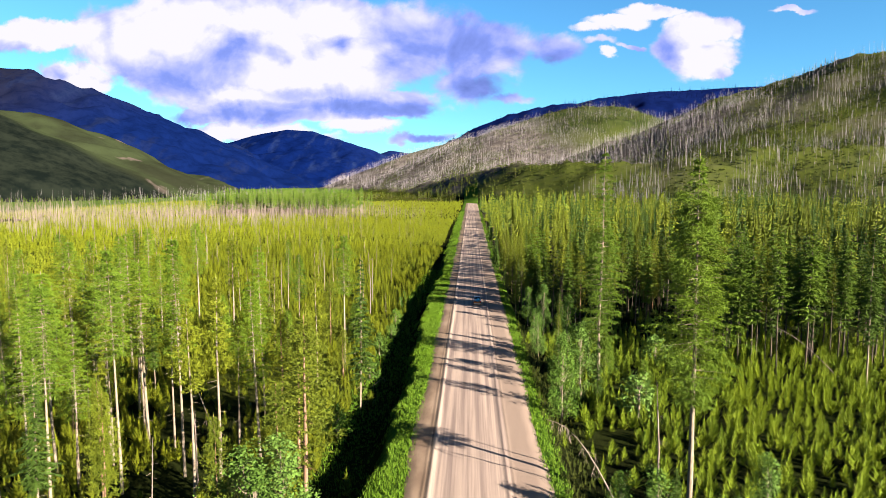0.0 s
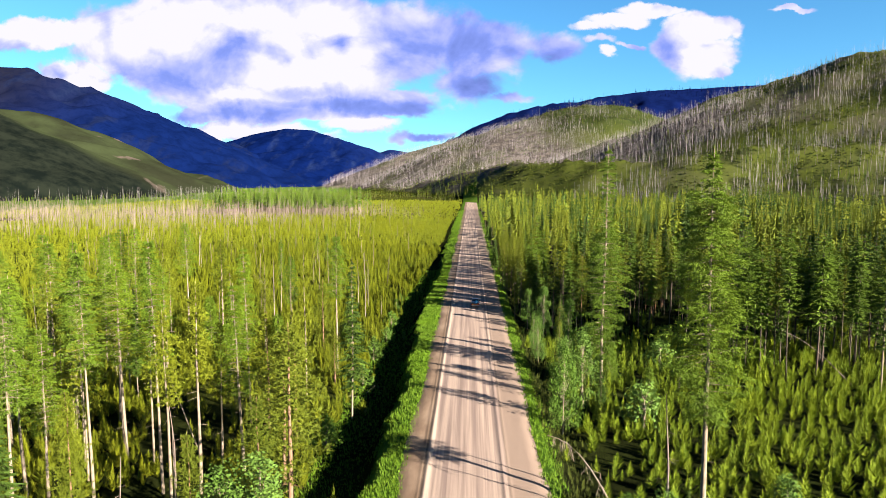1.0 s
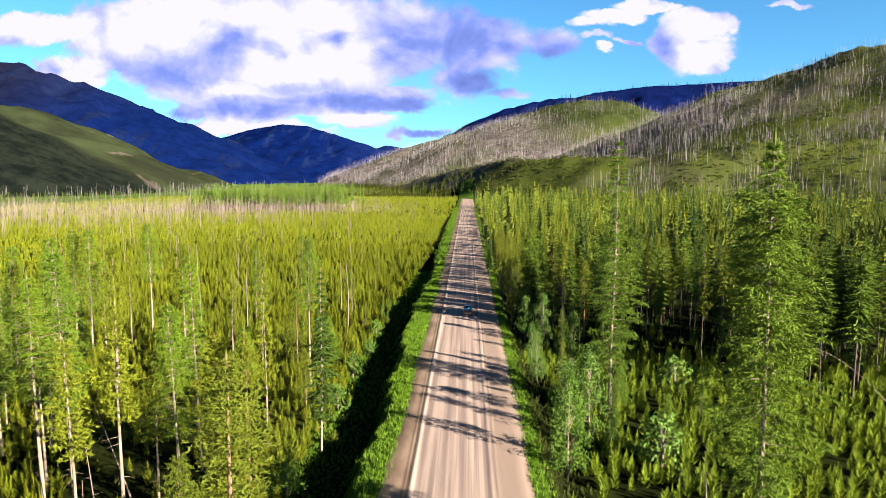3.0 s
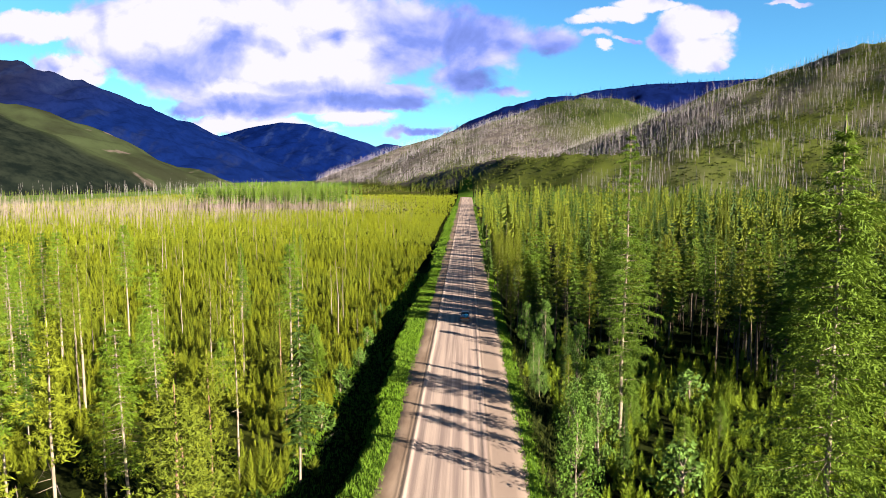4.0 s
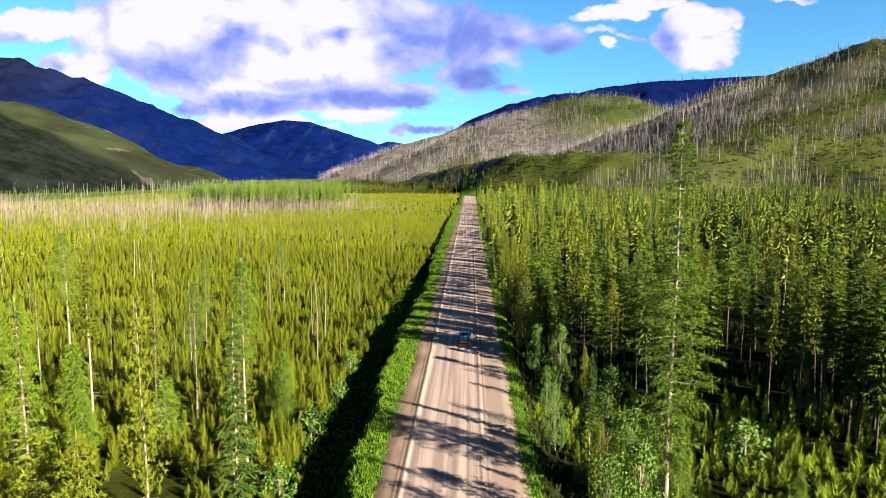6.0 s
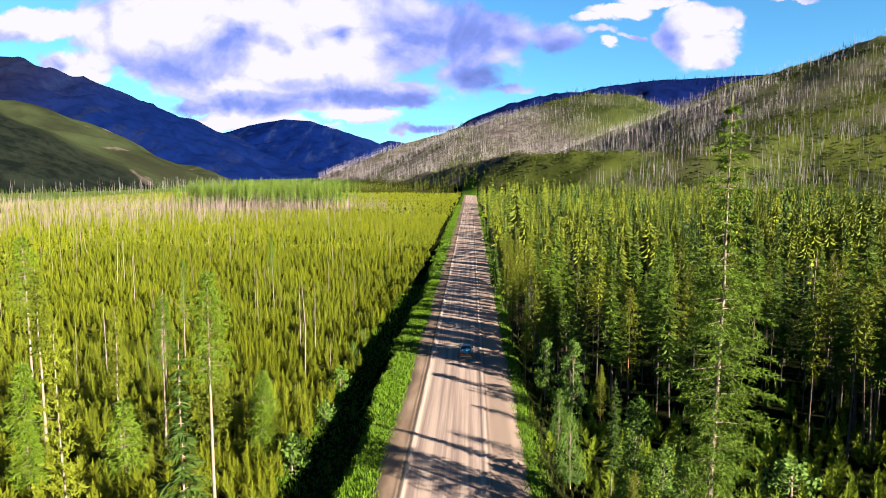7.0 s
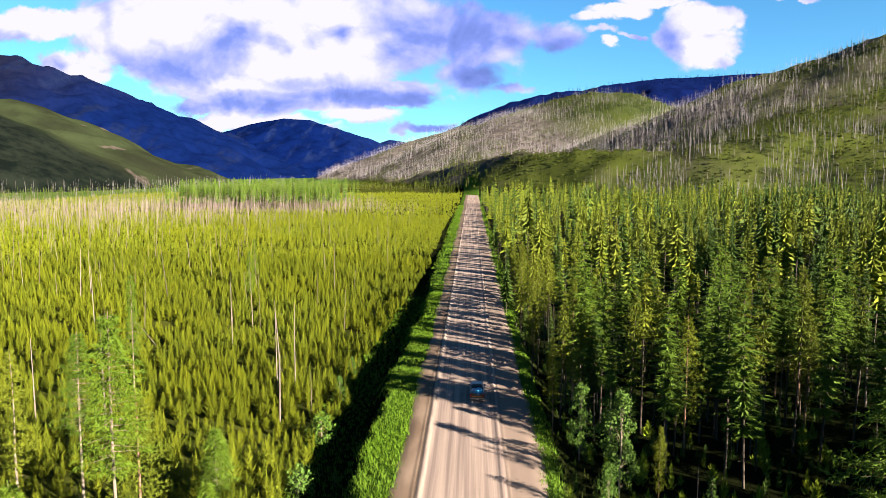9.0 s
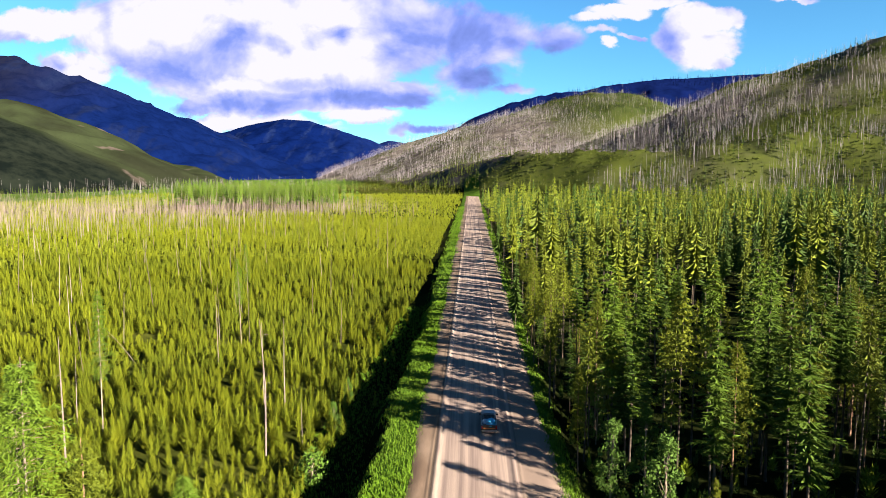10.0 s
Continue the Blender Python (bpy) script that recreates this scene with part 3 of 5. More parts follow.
def conifer(seed, height, bare, radius, boughs, sprigs, droop, taper=0.8, irregular=0.25, trunk_r=0.17, width=0.9, sides=6, dead_stubs=8, rings=7, up=0.0, whorl=5, sparse=1.0, fine=1, mass=0):
    """Trunk and crown arrays of a conifer: bare = height of the lowest live bough, whorl = boughs a tier, sparse = height share above which the top is thin."""
    rng = np.random.RandomState(seed)
    zs = np.linspace(0, height, rings)
    bend = np.cumsum(rng.normal(0, 0.05, (rings, 2)), 0)
    pts = [(bend[i, 0], bend[i, 1], z) for i, z in enumerate(zs)]
    pts[0] = (pts[0][0], pts[0][1], -0.6)
    trunk = [tube(pts, [trunk_r * (1 - 0.93 * z / height) + 0.01 for z in zs], sides)]

    def stem(z):
        return np.array([np.interp(z, zs, bend[:, 0]), np.interp(z, zs, bend[:, 1]), z])

    for _ in range(dead_stubs):
        z = rng.uniform(height * 0.12, max(bare, height * 0.2))
        a, ln = rng.uniform(0, 6.28), rng.uniform(0.4, 1.2)
        b = np.array([math.cos(a), math.sin(a), -0.2]) * ln
        trunk.append((np.array([stem(z), stem(z) + (0, 0, 0.05), stem(z) + b]), np.array([(0, 1, 2)])))
    crown = []
    lobes = rng.uniform(0.6, 1.2, 9)
    tiers = max(3, boughs // whorl)
    turn = 0.0
    for k in range(boughs):
        if k % whorl == 0:
            turn = rng.uniform(0, 6.283)
        h = min(1.0, max(0.0, (k // whorl + 0.5 + rng.normal(0, 0.16)) / tiers))
        z = bare + (height - bare) * 0.98 * h ** 0.92
        reach = radius * ((1 - h) ** taper * 0.95 + 0.07) * rng.uniform(1 - irregular, 1 + irregular) * np.interp(h * 8, np.arange(9), lobes)
        if h < 0.12:
            reach *= 0.45 + 4.5 * h
        yaw = turn + (k % whorl) * 6.283 / whorl + rng.normal(0, 0.3)
        wide = min(width, 0.25 + reach * width * 0.5)
        if up:
            crown.append(tufted(rng, stem(z), yaw, reach, droop * rng.uniform(0.4, 1.3), sprigs, max(0.3, wide), up))
        else:
            thin = h > sparse
            crown.append(frond(rng, stem(z), yaw, reach, droop * rng.uniform(0.4, 1.3), sprigs // 3 if thin else sprigs, wide * (0.7 if thin else 1.0), fine))
            tip = crown[-1][0][2]
            trunk.append((np.array([stem(z), stem(z) + (0, 0, 0.07), stem(z) + (tip - stem(z)) * 0.8]), np.array([(0, 1, 2)])))
    if mass:
        crown += skirts(rng, stem, bare + 0.5, height, radius * 0.42, taper, mass, 7)
    top = np.array([bend[-1, 0], bend[-1, 1], height - 0.7])
    crown.append((np.array([top + (-0.12, 0, 0), top + (0.12, 0.04, 0), top + (0, 0, 1.1)]), np.array([(0, 1, 2)])))
    return join(trunk), join(crown)


def skirts(rng, stem, bare, height, radius, taper, tiers, points):
    """The closed inner mass of a crown: ragged hanging tiers, each a star of foliage round the stem."""
    chunks = []
    for t in range(tiers):
        h = (t + rng.uniform(0.1, 0.6)) / tiers
        z = bare + (height - bare) * h ** 0.95
        r = radius * ((1 - h) ** taper + 0.08) * rng.uniform(0.75, 1.15)
        o = stem(z)
        v = [o + np.array([0, 0, 0.22 * r + (height - bare) * 0.45 / tiers])]
        turn = rng.uniform(0, 6.283)
        for k in range(2 * points):
            a = turn + k * math.pi / points
            q = r * (rng.uniform(0.6, 1.35) if k % 2 else rng.uniform(0.18, 0.45))
            v.append(o + np.array([q * math.cos(a), q * math.sin(a), rng.uniform(-0.28, 0.08) * r]))
        f = [(0, 1 + k, 1 + (k + 1) % (2 * points)) for k in range(2 * points)]
        chunks.append((np.array(v), np.array(f)))
    return chunks


def layered(seed, height, bare, radius, tiers, points, taper=0.75, r=0.13):
    """A conifer seen from afar: a stem and ragged tiers of foliage."""
    rng = np.random.RandomState(seed)
    lean = rng.normal(0, 0.15, 2)

    def stem(z):
        return np.array([lean[0] * z / height, lean[1] * z / height, z])

    top = stem(height)
    spire = (np.array([top + (0.22, 0, -2.2), top + (-0.12, 0.2, -2.2), top + (-0.12, -0.2, -2.2), top]), np.array([(0, 1, 3), (1, 2, 3), (2, 0, 3)]))
    return tube([(0, 0, -0.6), tuple(stem(height * 0.85))], [r, r * 0.35], 3), join(skirts(rng, stem, bare, height * 0.97, radius, taper, tiers, points) + [spire])


def spired(seed, height, bare, radius, spikes, fat, r=0.12):
    """A distant pine: a stem and a spire of shoots that point outward and up."""
    v, f = young_pine(seed, height - bare, radius, spikes, fat, 0.45)
    return tube([(0, 0, -0.6), (0, 0, bare + (height - bare) * 0.6)], [r, r * 0.5], 3), (v + np.array((0, 0, bare)), f)


def broadleaf(seed, height, radius, leaves, leaf=0.34, low=0.12):
    """Trunk with limbs, and a crown of leaf clumps gathered round the limb ends."""
    rng = np.random.RandomState(seed)
    trunk = [tube([(0, 0, -0.4), (0.1, 0, height * 0.4), (0.0, 0.15, height * 0.9)], [0.13, 0.09, 0.02], 6)]
    centres = []
    for k in range(44):
        h = rng.uniform(low, 1.0)
        a, r = rng.uniform(0, 6.283), radius * math.sin(math.pi * min(0.97, 0.22 + 0.75 * h)) ** 0.8 * rng.uniform(0.35, 1.0)
        c = np.array([r * math.cos(a), r * math.sin(a), height * h])
        centres.append((c, radius * rng.uniform(0.20, 0.46)))
        o = np.array([0, 0, height * h * 0.72])
        trunk.append((np.array([o + (0.03, 0, 0), o + (-0.02, 0.03, 0), o + (-0.02, -0.03, 0), c]), np.array([(0, 1, 3), (1, 2, 3), (2, 0, 3)])))
    v, f = [], []
    for k in range(leaves):
        c, r = centres[rng.randint(len(centres))]
        d = rng.normal(0, 1, 3)
        d /= np.linalg.norm(d)
        p = c + d * r * rng.uniform(0.55, 1.1) * (1, 1, 1.25)
        a = rng.normal(0, 1, 3) + d * 0.2
        a /= np.linalg.norm(a)
        b = np.cross(a, d + rng.normal(0, 0.4, 3))
        b /= np.linalg.norm(b) + 1e-6
        s = leaf * rng.uniform(0.6, 1.3)
        n = len(v)
        v += [p - a * s * 0.6, p + b * s * 0.36, p + a * s * 0.6, p - b * s * 0.36]
        f += [(n, n + 1, n + 2), (n, n + 2, n + 3)]
    return join(trunk), (np.array(v), np.array(f))


def snag(seed, height, stubs=10, r=0.14):
    rng = np.random.RandomState(seed)
    parts = [tube([(0, 0, -0.5), (rng.normal(0, .1), rng.normal(0, .1), height * 0.5), (rng.normal(0, .25), rng.normal(0, .25), height)], [r, r * 0.7, r * 0.2], 5)]
    for _ in range(stubs):
        z, a, ln = rng.uniform(0.35, 0.95) * height, rng.uniform(0, 6.28), rng.uniform(0.3, 1.3)
        o = np.array([0, 0, z])
        parts.append((np.array([o, o + (0, 0, 0.07), o + (math.cos(a) * ln, math.sin(a) * ln, rng.uniform(-0.4, 0.2) * ln)]), np.array([(0, 1, 2)])))
    return join(parts)


def young_pine(seed, height, radius, spikes, fat=1.0, lift=0.6):
    """A small spire-shaped pine: candle shoots that point outward and up round a stem."""
    rng = np.random.RandomState(seed)
    v, f = [], []
    for k in range(spikes):
        h = (k + rng.uniform(0, 1)) / spikes
        a = k * 2.4 + rng.uniform(-0.5, 0.5)
        r = radius * (1 - h) ** 0.75 * rng.uniform(0.7, 1.25) + 0.06
        z = height * (0.02 + 0.82 * h)
        d = np.array([math.cos(a), math.sin(a), 0])
        sd = np.array([-d[1], d[0], 0])
        w = fat * (0.08 + 0.22 * r)
        n = len(v)
        v += [d * r * 0.25 - sd * w + (0, 0, z), d * r * 0.25 + sd * w + (0, 0, z), d * r + (0, 0, z + (0.2 + lift * r) * rng.uniform(0.4, 1.1))]
        f.append((n, n + 1, n + 2))
    n = len(v)
    w = 0.10 * fat
    for a in (0, 2.1, 4.2):
        v.append(np.array([math.cos(a) * w, math.sin(a) * w, height * 0.74]))
    v.append(np.array([0, 0, height]))
    f += [(n, n + 1, n + 3), (n + 1, n + 2, n + 3), (n + 2, n, n + 3)]
    return np.array(v), np.array(f)


def tree_kind(name, label, category, trunk, crown, bark_mat, leaf_mat, group):
    """A finished tree: an empty at its foot with trunk and crown."""
    root = tagged(new(name), label, category, group)
    part("trunk", mesh_from("trunk", *trunk, [bark_mat], smooth=True), root)
    if crown is not None:
        part("crown", mesh_from("crown", *crown, [leaf_mat]), root)
    return root


def scatter_stuff(name, label, category, templates, mats, where, scale, tilt=0.0, kind="stuff", seed=1, tops=None):
    """One object of many trees: templates are lists of (verts, faces, material slot)."""
    rng = np.random.RandomState(seed)
    V, F, M, T, base = [], [], [], [], 0
    pick = rng.randint(len(templates), size=len(where))
    for k, tpl in enumerate(templates):
        at = where[pick == k]
        if not len(at):
            continue
        s = scale[pick == k]
        a = rng.uniform(0, 6.283, len(at))
        squeeze = rng.uniform(0.85, 1.15, len(at))
        lean = rng.normal(0, tilt, (len(at), 2)) if tilt else np.zeros((len(at), 2))
        tint = rng.uniform(0, 1, len(at))
        for v, f, slot in tpl:
            c, sn = np.cos(a)[:, None], np.sin(a)[:, None]
            x = (v[None, :, 0] * c - v[None, :, 1] * sn) * (s * squeeze)[:, None]
            y = (v[None, :, 0] * sn + v[None, :, 1] * c) * (s * squeeze)[:, None]
            z = v[None, :, 2] * s[:, None]
            x, y = x + z * lean[:, :1], y + z * lean[:, 1:]
            V.append(np.stack([x + at[:, :1], y + at[:, 1:2], z + at[:, 2:3]], -1).reshape(-1, 3))
            F.append((f[None] + (np.arange(len(at)) * len(v))[:, None, None] + base).reshape(-1, 3))
            M.append(np.full(len(at) * len(f), slot))
            T.append(np.repeat(tint, len(v)))
            base += len(at) * len(v)
    me = mesh_from(name, np.concatenate(V), np.concatenate(F), mats, np.concatenate(T), np.concatenate(M))
    return tagged(new(name, me), label, category, kind=kind)


def jittered(x0, x1, y0, y1, gap, seed, keep=None):
    """Points on a shaken grid over a stretch of the plan, laid on the ground."""
    rng = np.random.RandomState(seed)
    gx, gy = np.meshgrid(np.arange(x0, x1, gap), np.arange(y0, y1, gap))
    p = np.stack([gx.ravel(), gy.ravel()], 1) + rng.uniform(-0.8, 0.8, (gx.size, 2)) * gap
    if keep is not None:
        p = p[keep(p[:, 0], p[:, 1], rng.uniform(0, 1, len(p)))]
    return np.column_stack([p, land(p[:, 0], p[:, 1])])


def in_fan(x, y):
    """The fan of ground that the flight overlooks."""
    return (x > -0.74 * (y + 14)) & (x < 0.66 * (y + 16))

# ---------------------------------------------------------------- the tall trees near the road
rng = np.random.RandomState(7)
KINDS = {
    "larch": [tree_kind("larch_tree", "tall western larch with bare trunk and light green crown", "tree",
                        *conifer(s, 34, b, r, 120, 64, 0.18, 0.6, 0.45, 0.26, 1.0, fine=4), BARK, LARCH, "larch trees") for s, b, r in ((1, 14, 3.6), (2, 17, 3.3), (3, 19, 3.2), (4, 12, 3.7))],
    "great_larch": [tree_kind("great_larch", "very tall larch towering over the road, wispy light green boughs", "tree",
                              *conifer(s, 34, b, r, 185, 230, 0.16, tp, 0.5, 0.27, 1.25, rings=9, sparse=sp, fine=9), BARK, LARCH, "larch trees") for s, b, r, tp, sp in ((5, 12, 3.4, 0.62, 0.85), (6, 5, 3.5, 0.6, 0.6))],
    "young_larch": [tree_kind("young_larch", "young larch, bushy and light green down to the ground", "tree",
                        *conifer(s, 10, b, r, 90, 66, 0.12, 0.8, 0.35, 0.10, 0.9, dead_stubs=3, fine=5), BARK, LARCH, "larch trees") for s, b, r in ((18, 0.8, 2.6), (19, 1.4, 2.3))],
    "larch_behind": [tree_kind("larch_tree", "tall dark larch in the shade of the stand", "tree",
                        *conifer(s, 24, b, r, 95, 18, 0.20, 0.7, 0.4, 0.17, 1.0, mass=14), BARK_SHADED, STAND_LARCH, "larch trees") for s, b, r in ((7, 8, 2.6), (8, 10, 2.3), (9, 6, 2.8), (10, 11, 2.4))],
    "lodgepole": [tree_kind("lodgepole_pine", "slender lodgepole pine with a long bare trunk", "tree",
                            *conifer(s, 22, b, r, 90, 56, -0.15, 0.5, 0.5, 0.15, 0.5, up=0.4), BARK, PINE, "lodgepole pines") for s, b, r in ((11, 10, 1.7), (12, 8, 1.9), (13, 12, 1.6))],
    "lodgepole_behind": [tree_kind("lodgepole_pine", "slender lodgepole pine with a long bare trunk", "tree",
                            *conifer(s, 22, b, r, 52, 36, -0.12, 0.5, 0.45, 0.14, 0.66, up=0.35, mass=10), BARK_SHADED, PINE, "lodgepole pines") for s, b, r in ((14, 9, 1.9), (15, 13, 1.8), (16, 11, 1.6), (17, 9, 2.1))],
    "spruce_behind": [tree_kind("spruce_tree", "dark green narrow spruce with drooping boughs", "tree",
                         *conifer(s, 20, b, r, 90, 15, 0.32, 0.8, 0.3, 0.15, 0.95, mass=14), BARK_SHADED, SPRUCE, "spruce trees") for s, b, r in ((24, 3.5, 2.5), (25, 5, 2.2), (26, 7, 2.4))],
    "spruce": [tree_kind("spruce_tree", "dark green narrow spruce with drooping boughs", "tree",
                         *conifer(s, 20, b, r, 125, 26, 0.32, 0.8, 0.3, 0.15, 0.85), BARK, SPRUCE, "spruce trees") for s, b, r in ((21, 3.5, 2.5), (22, 5, 2.2), (23, 7, 2.4))],
    "bushy": [tree_kind("bushy_pine", "olive green bushy pine with a reddish trunk", "tree",
                        *conifer(s, 18, b, r, 145, 58, -0.10, 0.45, 0.4, 0.18, 0.52, 6, 16, up=0.35), BARK_RED, PINE, "bushy pines") for s, b, r in ((31, 3.0, 3.0), (32, 4.5, 2.7))],
    "aspen": [tree_kind("aspen_tree", "fresh green broadleaf tree at the road's edge", "tree",
                        *broadleaf(s, 10, r, 3300, 0.20), BARK, LEAVES, "broadleaf trees") for s, r in ((41, 2.0), (42, 2.4), (43, 1.8))],
    "snag": [tree_kind("dead_tree", "bare pale dead tree standing among green pines", "tree",
                       snag(s, 16), None, DEAD, None, "dead trees") for s in (51, 52, 53)],
    "shrub": [tree_kind("shrub", "low leafy green shrub", "shrub", *broadleaf(s, 3.2, 1.7, 620, 0.3, 0.05), BARK, LEAVES, "shrubs") for s in (61, 62)],
}
BASE_HEIGHT = {"larch": 34, "great_larch": 34, "larch_behind": 24, "young_larch": 10, "lodgepole": 22, "spruce": 20, "lodgepole_behind": 22, "spruce_behind": 20, "bushy": 18, "aspen": 10, "snag": 16, "shrub": 3.2}
used = set()


def plant(kind, x, y, height, fat=1.0):
    """Plants one tree of a kind with its foot on the ground."""
    fresh = [o for o in KINDS[kind] if o not in used]
    ob = fresh[0] if fresh else KINDS[kind][rng.randint(len(KINDS[kind]))]
    s = height / BASE_HEIGHT[kind]
    z = float(land(x, y))
    sway = 0.15 if kind == "great_larch" else 0.8
    m = pose(x, y, z, rng.normal(0, sway), rng.normal(0, sway), rng.uniform(0, 360)) @ Matrix.Diagonal((s * fat, s * fat, s, 1))
    if ob not in used:
        used.add(ob)
        ob.matrix_basis = m
        return ob
    made = copy_thing(ob, Matrix())
    made.matrix_basis = m
    return made


# single trees that stand out: kind, place, height, fullness
TALL_TREES = [
    ("great_larch", 20.6, 62.8, 36, 1.0), ("great_larch", 20.9, 110.2, 38.5, 0.95), ("snag", 18.6, 66, 14, 1.2), ("bushy", -18.6, 73.6, 20.5, 1.4), ("spruce", -17.0, 102, 24, 0.8),
    ("bushy", -21, 80, 17, 1.3), ("bushy", -19.5, 66, 15, 1.1), ("bushy", -21.5, 88, 19, 0.9), ("aspen", -17.6, 61, 11.5, 1.45), ("aspen", -20.8, 60, 10.5, 1.5),
    ("aspen", -19.0, 57, 9.5, 1.4), ("aspen", 12.6, 92, 12, 0.9), ("aspen", 13.4, 100, 11, 0.9), ("aspen", 13.2, 156, 9, 0.9), ("aspen", 17, 103, 11, 1.1),
    ("spruce", 18.5, 97, 10, 1.1),
]
ROADSIDE_TREES = [
    ("bushy", 17.5, 108, 9, 0.9), ("aspen", 16.4, 116, 13.5, 0.8), ("aspen", 13.6, 60, 7, 1.1), ("aspen", 16.5, 58, 8, 1.2), ("aspen", 27, 60, 9, 1.1),
    ("lodgepole", 13.8, 104, 13, 0.9), ("spruce", 15.8, 122, 14, 0.8), ("aspen", 15.8, 147, 11, 0.9), ("bushy", 18.9, 144, 9, 0.7), ("lodgepole", -23, 99, 26, 0.8),
    ("larch", -30, 96, 26, 0.9), ("larch", -34, 77, 29, 0.9), ("larch", -39, 72, 28, 0.9), ("larch", -58.5, 264, 15, 0.8), ("spruce", 65, 112, 27, 0.9),
    ("aspen", 12.9, 128, 8, 0.8),
]
EDGE_TREES = [
    ("aspen", 13.0, 139, 7, 0.8), ("shrub", 23.7, 95, 5.5, 1.0), ("shrub", 34, 125, 4.5, 1.2), ("shrub", -18.4, 164, 3.5, 1.0), ("shrub", -17.8, 150, 3, 1.0),
    ("shrub", -18.5, 135, 4, 1.0), ("shrub", -18, 118, 3.6, 1.0), ("shrub", -18.2, 90, 4, 1.0), ("shrub", -14.2, 152, 1.8, 0.6), ("bushy", -29, 138, 15.5, 1.2),
    ("bushy", -26, 91, 18, 1.25), ("young_larch", -36.3, 131, 10, 1.1), ("young_larch", -51.3, 137, 12, 1.0), ("young_larch", -25.5, 147, 8.5, 1.1), ("young_larch", -44.5, 127, 9, 1.1),
    ("bushy", -22.5, 117, 9.5, 1.3),
]
REGROWTH_TREES = [
    ("young_larch", -22.6, 137, 7.5, 1.2), ("snag", -46.3, 163.5, 16, 1.0), ("larch", -47.5, 173.5, 20, 0.75), ("snag", -25.6, 170.6, 17, 0.9), ("snag", -27.0, 184.4, 14, 0.9),
    ("larch", -44.6, 217.8, 18, 0.75), ("aspen", 17.3, 159, 9, 1.0), ("aspen", 19.2, 117, 9, 1.2), ("young_larch", 17.2, 119.5, 8.5, 0.8), ("aspen", 19.8, 113, 10, 1.1),
    ("young_larch", 22.5, 112, 7.5, 1.0), ("young_larch", 27, 104, 6, 1.1), ("young_larch", 33, 110, 6, 1.1), ("snag", 22, 142, 6, 1.3), ("aspen", -18.6, 178, 4.5, 1.0),
    ("aspen", -19, 190, 4, 1.0),
]
for k, x, y, h, fat in TALL_TREES + ROADSIDE_TREES + EDGE_TREES + REGROWTH_TREES:
    plant(k, x, y, h, fat)


def stand(x0, x1, y0, y1, gap, seed, choices, keep):
    """A stand of separate trees over a stretch of the plan."""
    for x, y, _ in jittered(x0, x1, y0, y1, gap, seed, keep):
        r, acc = rng.uniform(), 0.0
        for kind, share, lo, hi, fat in choices:
            acc += share
            if r < acc:
                plant(kind, x, y, rng.uniform(lo, hi), fat * rng.uniform(0.85, 1.15))
                break


def glade(x, y):
    """A small opening in the west stand."""
    return ((x + 36) / 12) ** 2 + ((y - 104) / 21) ** 2 < 1


# west of the road: mixed tall trees that thin out northward
stand(-128, -21, 56, 178, 6.3, 3,
      [("larch", 0.42, 18, 26, 1.15), ("lodgepole", 0.32, 17, 25, 1.2), ("spruce", 0.12, 13, 20, 0.95), ("bushy", 0.05, 11, 16, 0.9), ("snag", 0.09, 9, 18, 1.0)],
      lambda x, y, r: in_fan(x, y) & (r < np.clip((148 + 0.45 * (-x - 20) - y) / 70, 0.0, 0.72)) & ~glade(x, y))
# the same forest goes on beside and behind the flight's start, and shades the road
stand(14, 40, -10, 48, 6.0, 9,
      [("lodgepole_behind", 0.65, 16, 23, 1.0), ("spruce_behind", 0.35, 14, 22, 0.95)],
      lambda x, y, r: (r < 0.6) & (x > 0.66 * y + 6))
stand(13.5, 27, 40, 58, 4.0, 12,
      [("spruce", 0.5, 6, 9, 1.1), ("aspen", 0.5, 5, 8, 1.1)], lambda x, y, r: r < 0.75)
# east of the road: the tall dark stand
stand(13.5, 78, 152, 202, 4.3, 5,
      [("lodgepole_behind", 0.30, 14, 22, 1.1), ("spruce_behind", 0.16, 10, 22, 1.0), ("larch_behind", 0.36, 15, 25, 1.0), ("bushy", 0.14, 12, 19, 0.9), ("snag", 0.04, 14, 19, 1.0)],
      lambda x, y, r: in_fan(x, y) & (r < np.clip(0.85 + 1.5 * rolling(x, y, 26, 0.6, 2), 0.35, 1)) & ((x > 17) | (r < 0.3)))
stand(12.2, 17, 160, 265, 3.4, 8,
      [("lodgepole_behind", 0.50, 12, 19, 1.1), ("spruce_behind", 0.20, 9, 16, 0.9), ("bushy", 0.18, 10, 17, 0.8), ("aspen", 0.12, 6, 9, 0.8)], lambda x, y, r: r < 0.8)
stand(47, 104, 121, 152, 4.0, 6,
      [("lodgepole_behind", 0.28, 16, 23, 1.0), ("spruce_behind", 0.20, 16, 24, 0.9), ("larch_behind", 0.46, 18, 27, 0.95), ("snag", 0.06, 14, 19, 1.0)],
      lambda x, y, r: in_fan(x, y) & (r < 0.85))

for kinds in KINDS.values():
    for ob in kinds:
        if ob not in used:
            for o in (*ob.children_recursive, ob):
                bpy.data.objects.remove(o)

# ---------------------------------------------------------------- forest that nobody could count


def template(pair, slot=1):
    (tv, tf), (cv, cf) = pair
    return [(tv, tf, 0), (cv, cf, slot)]


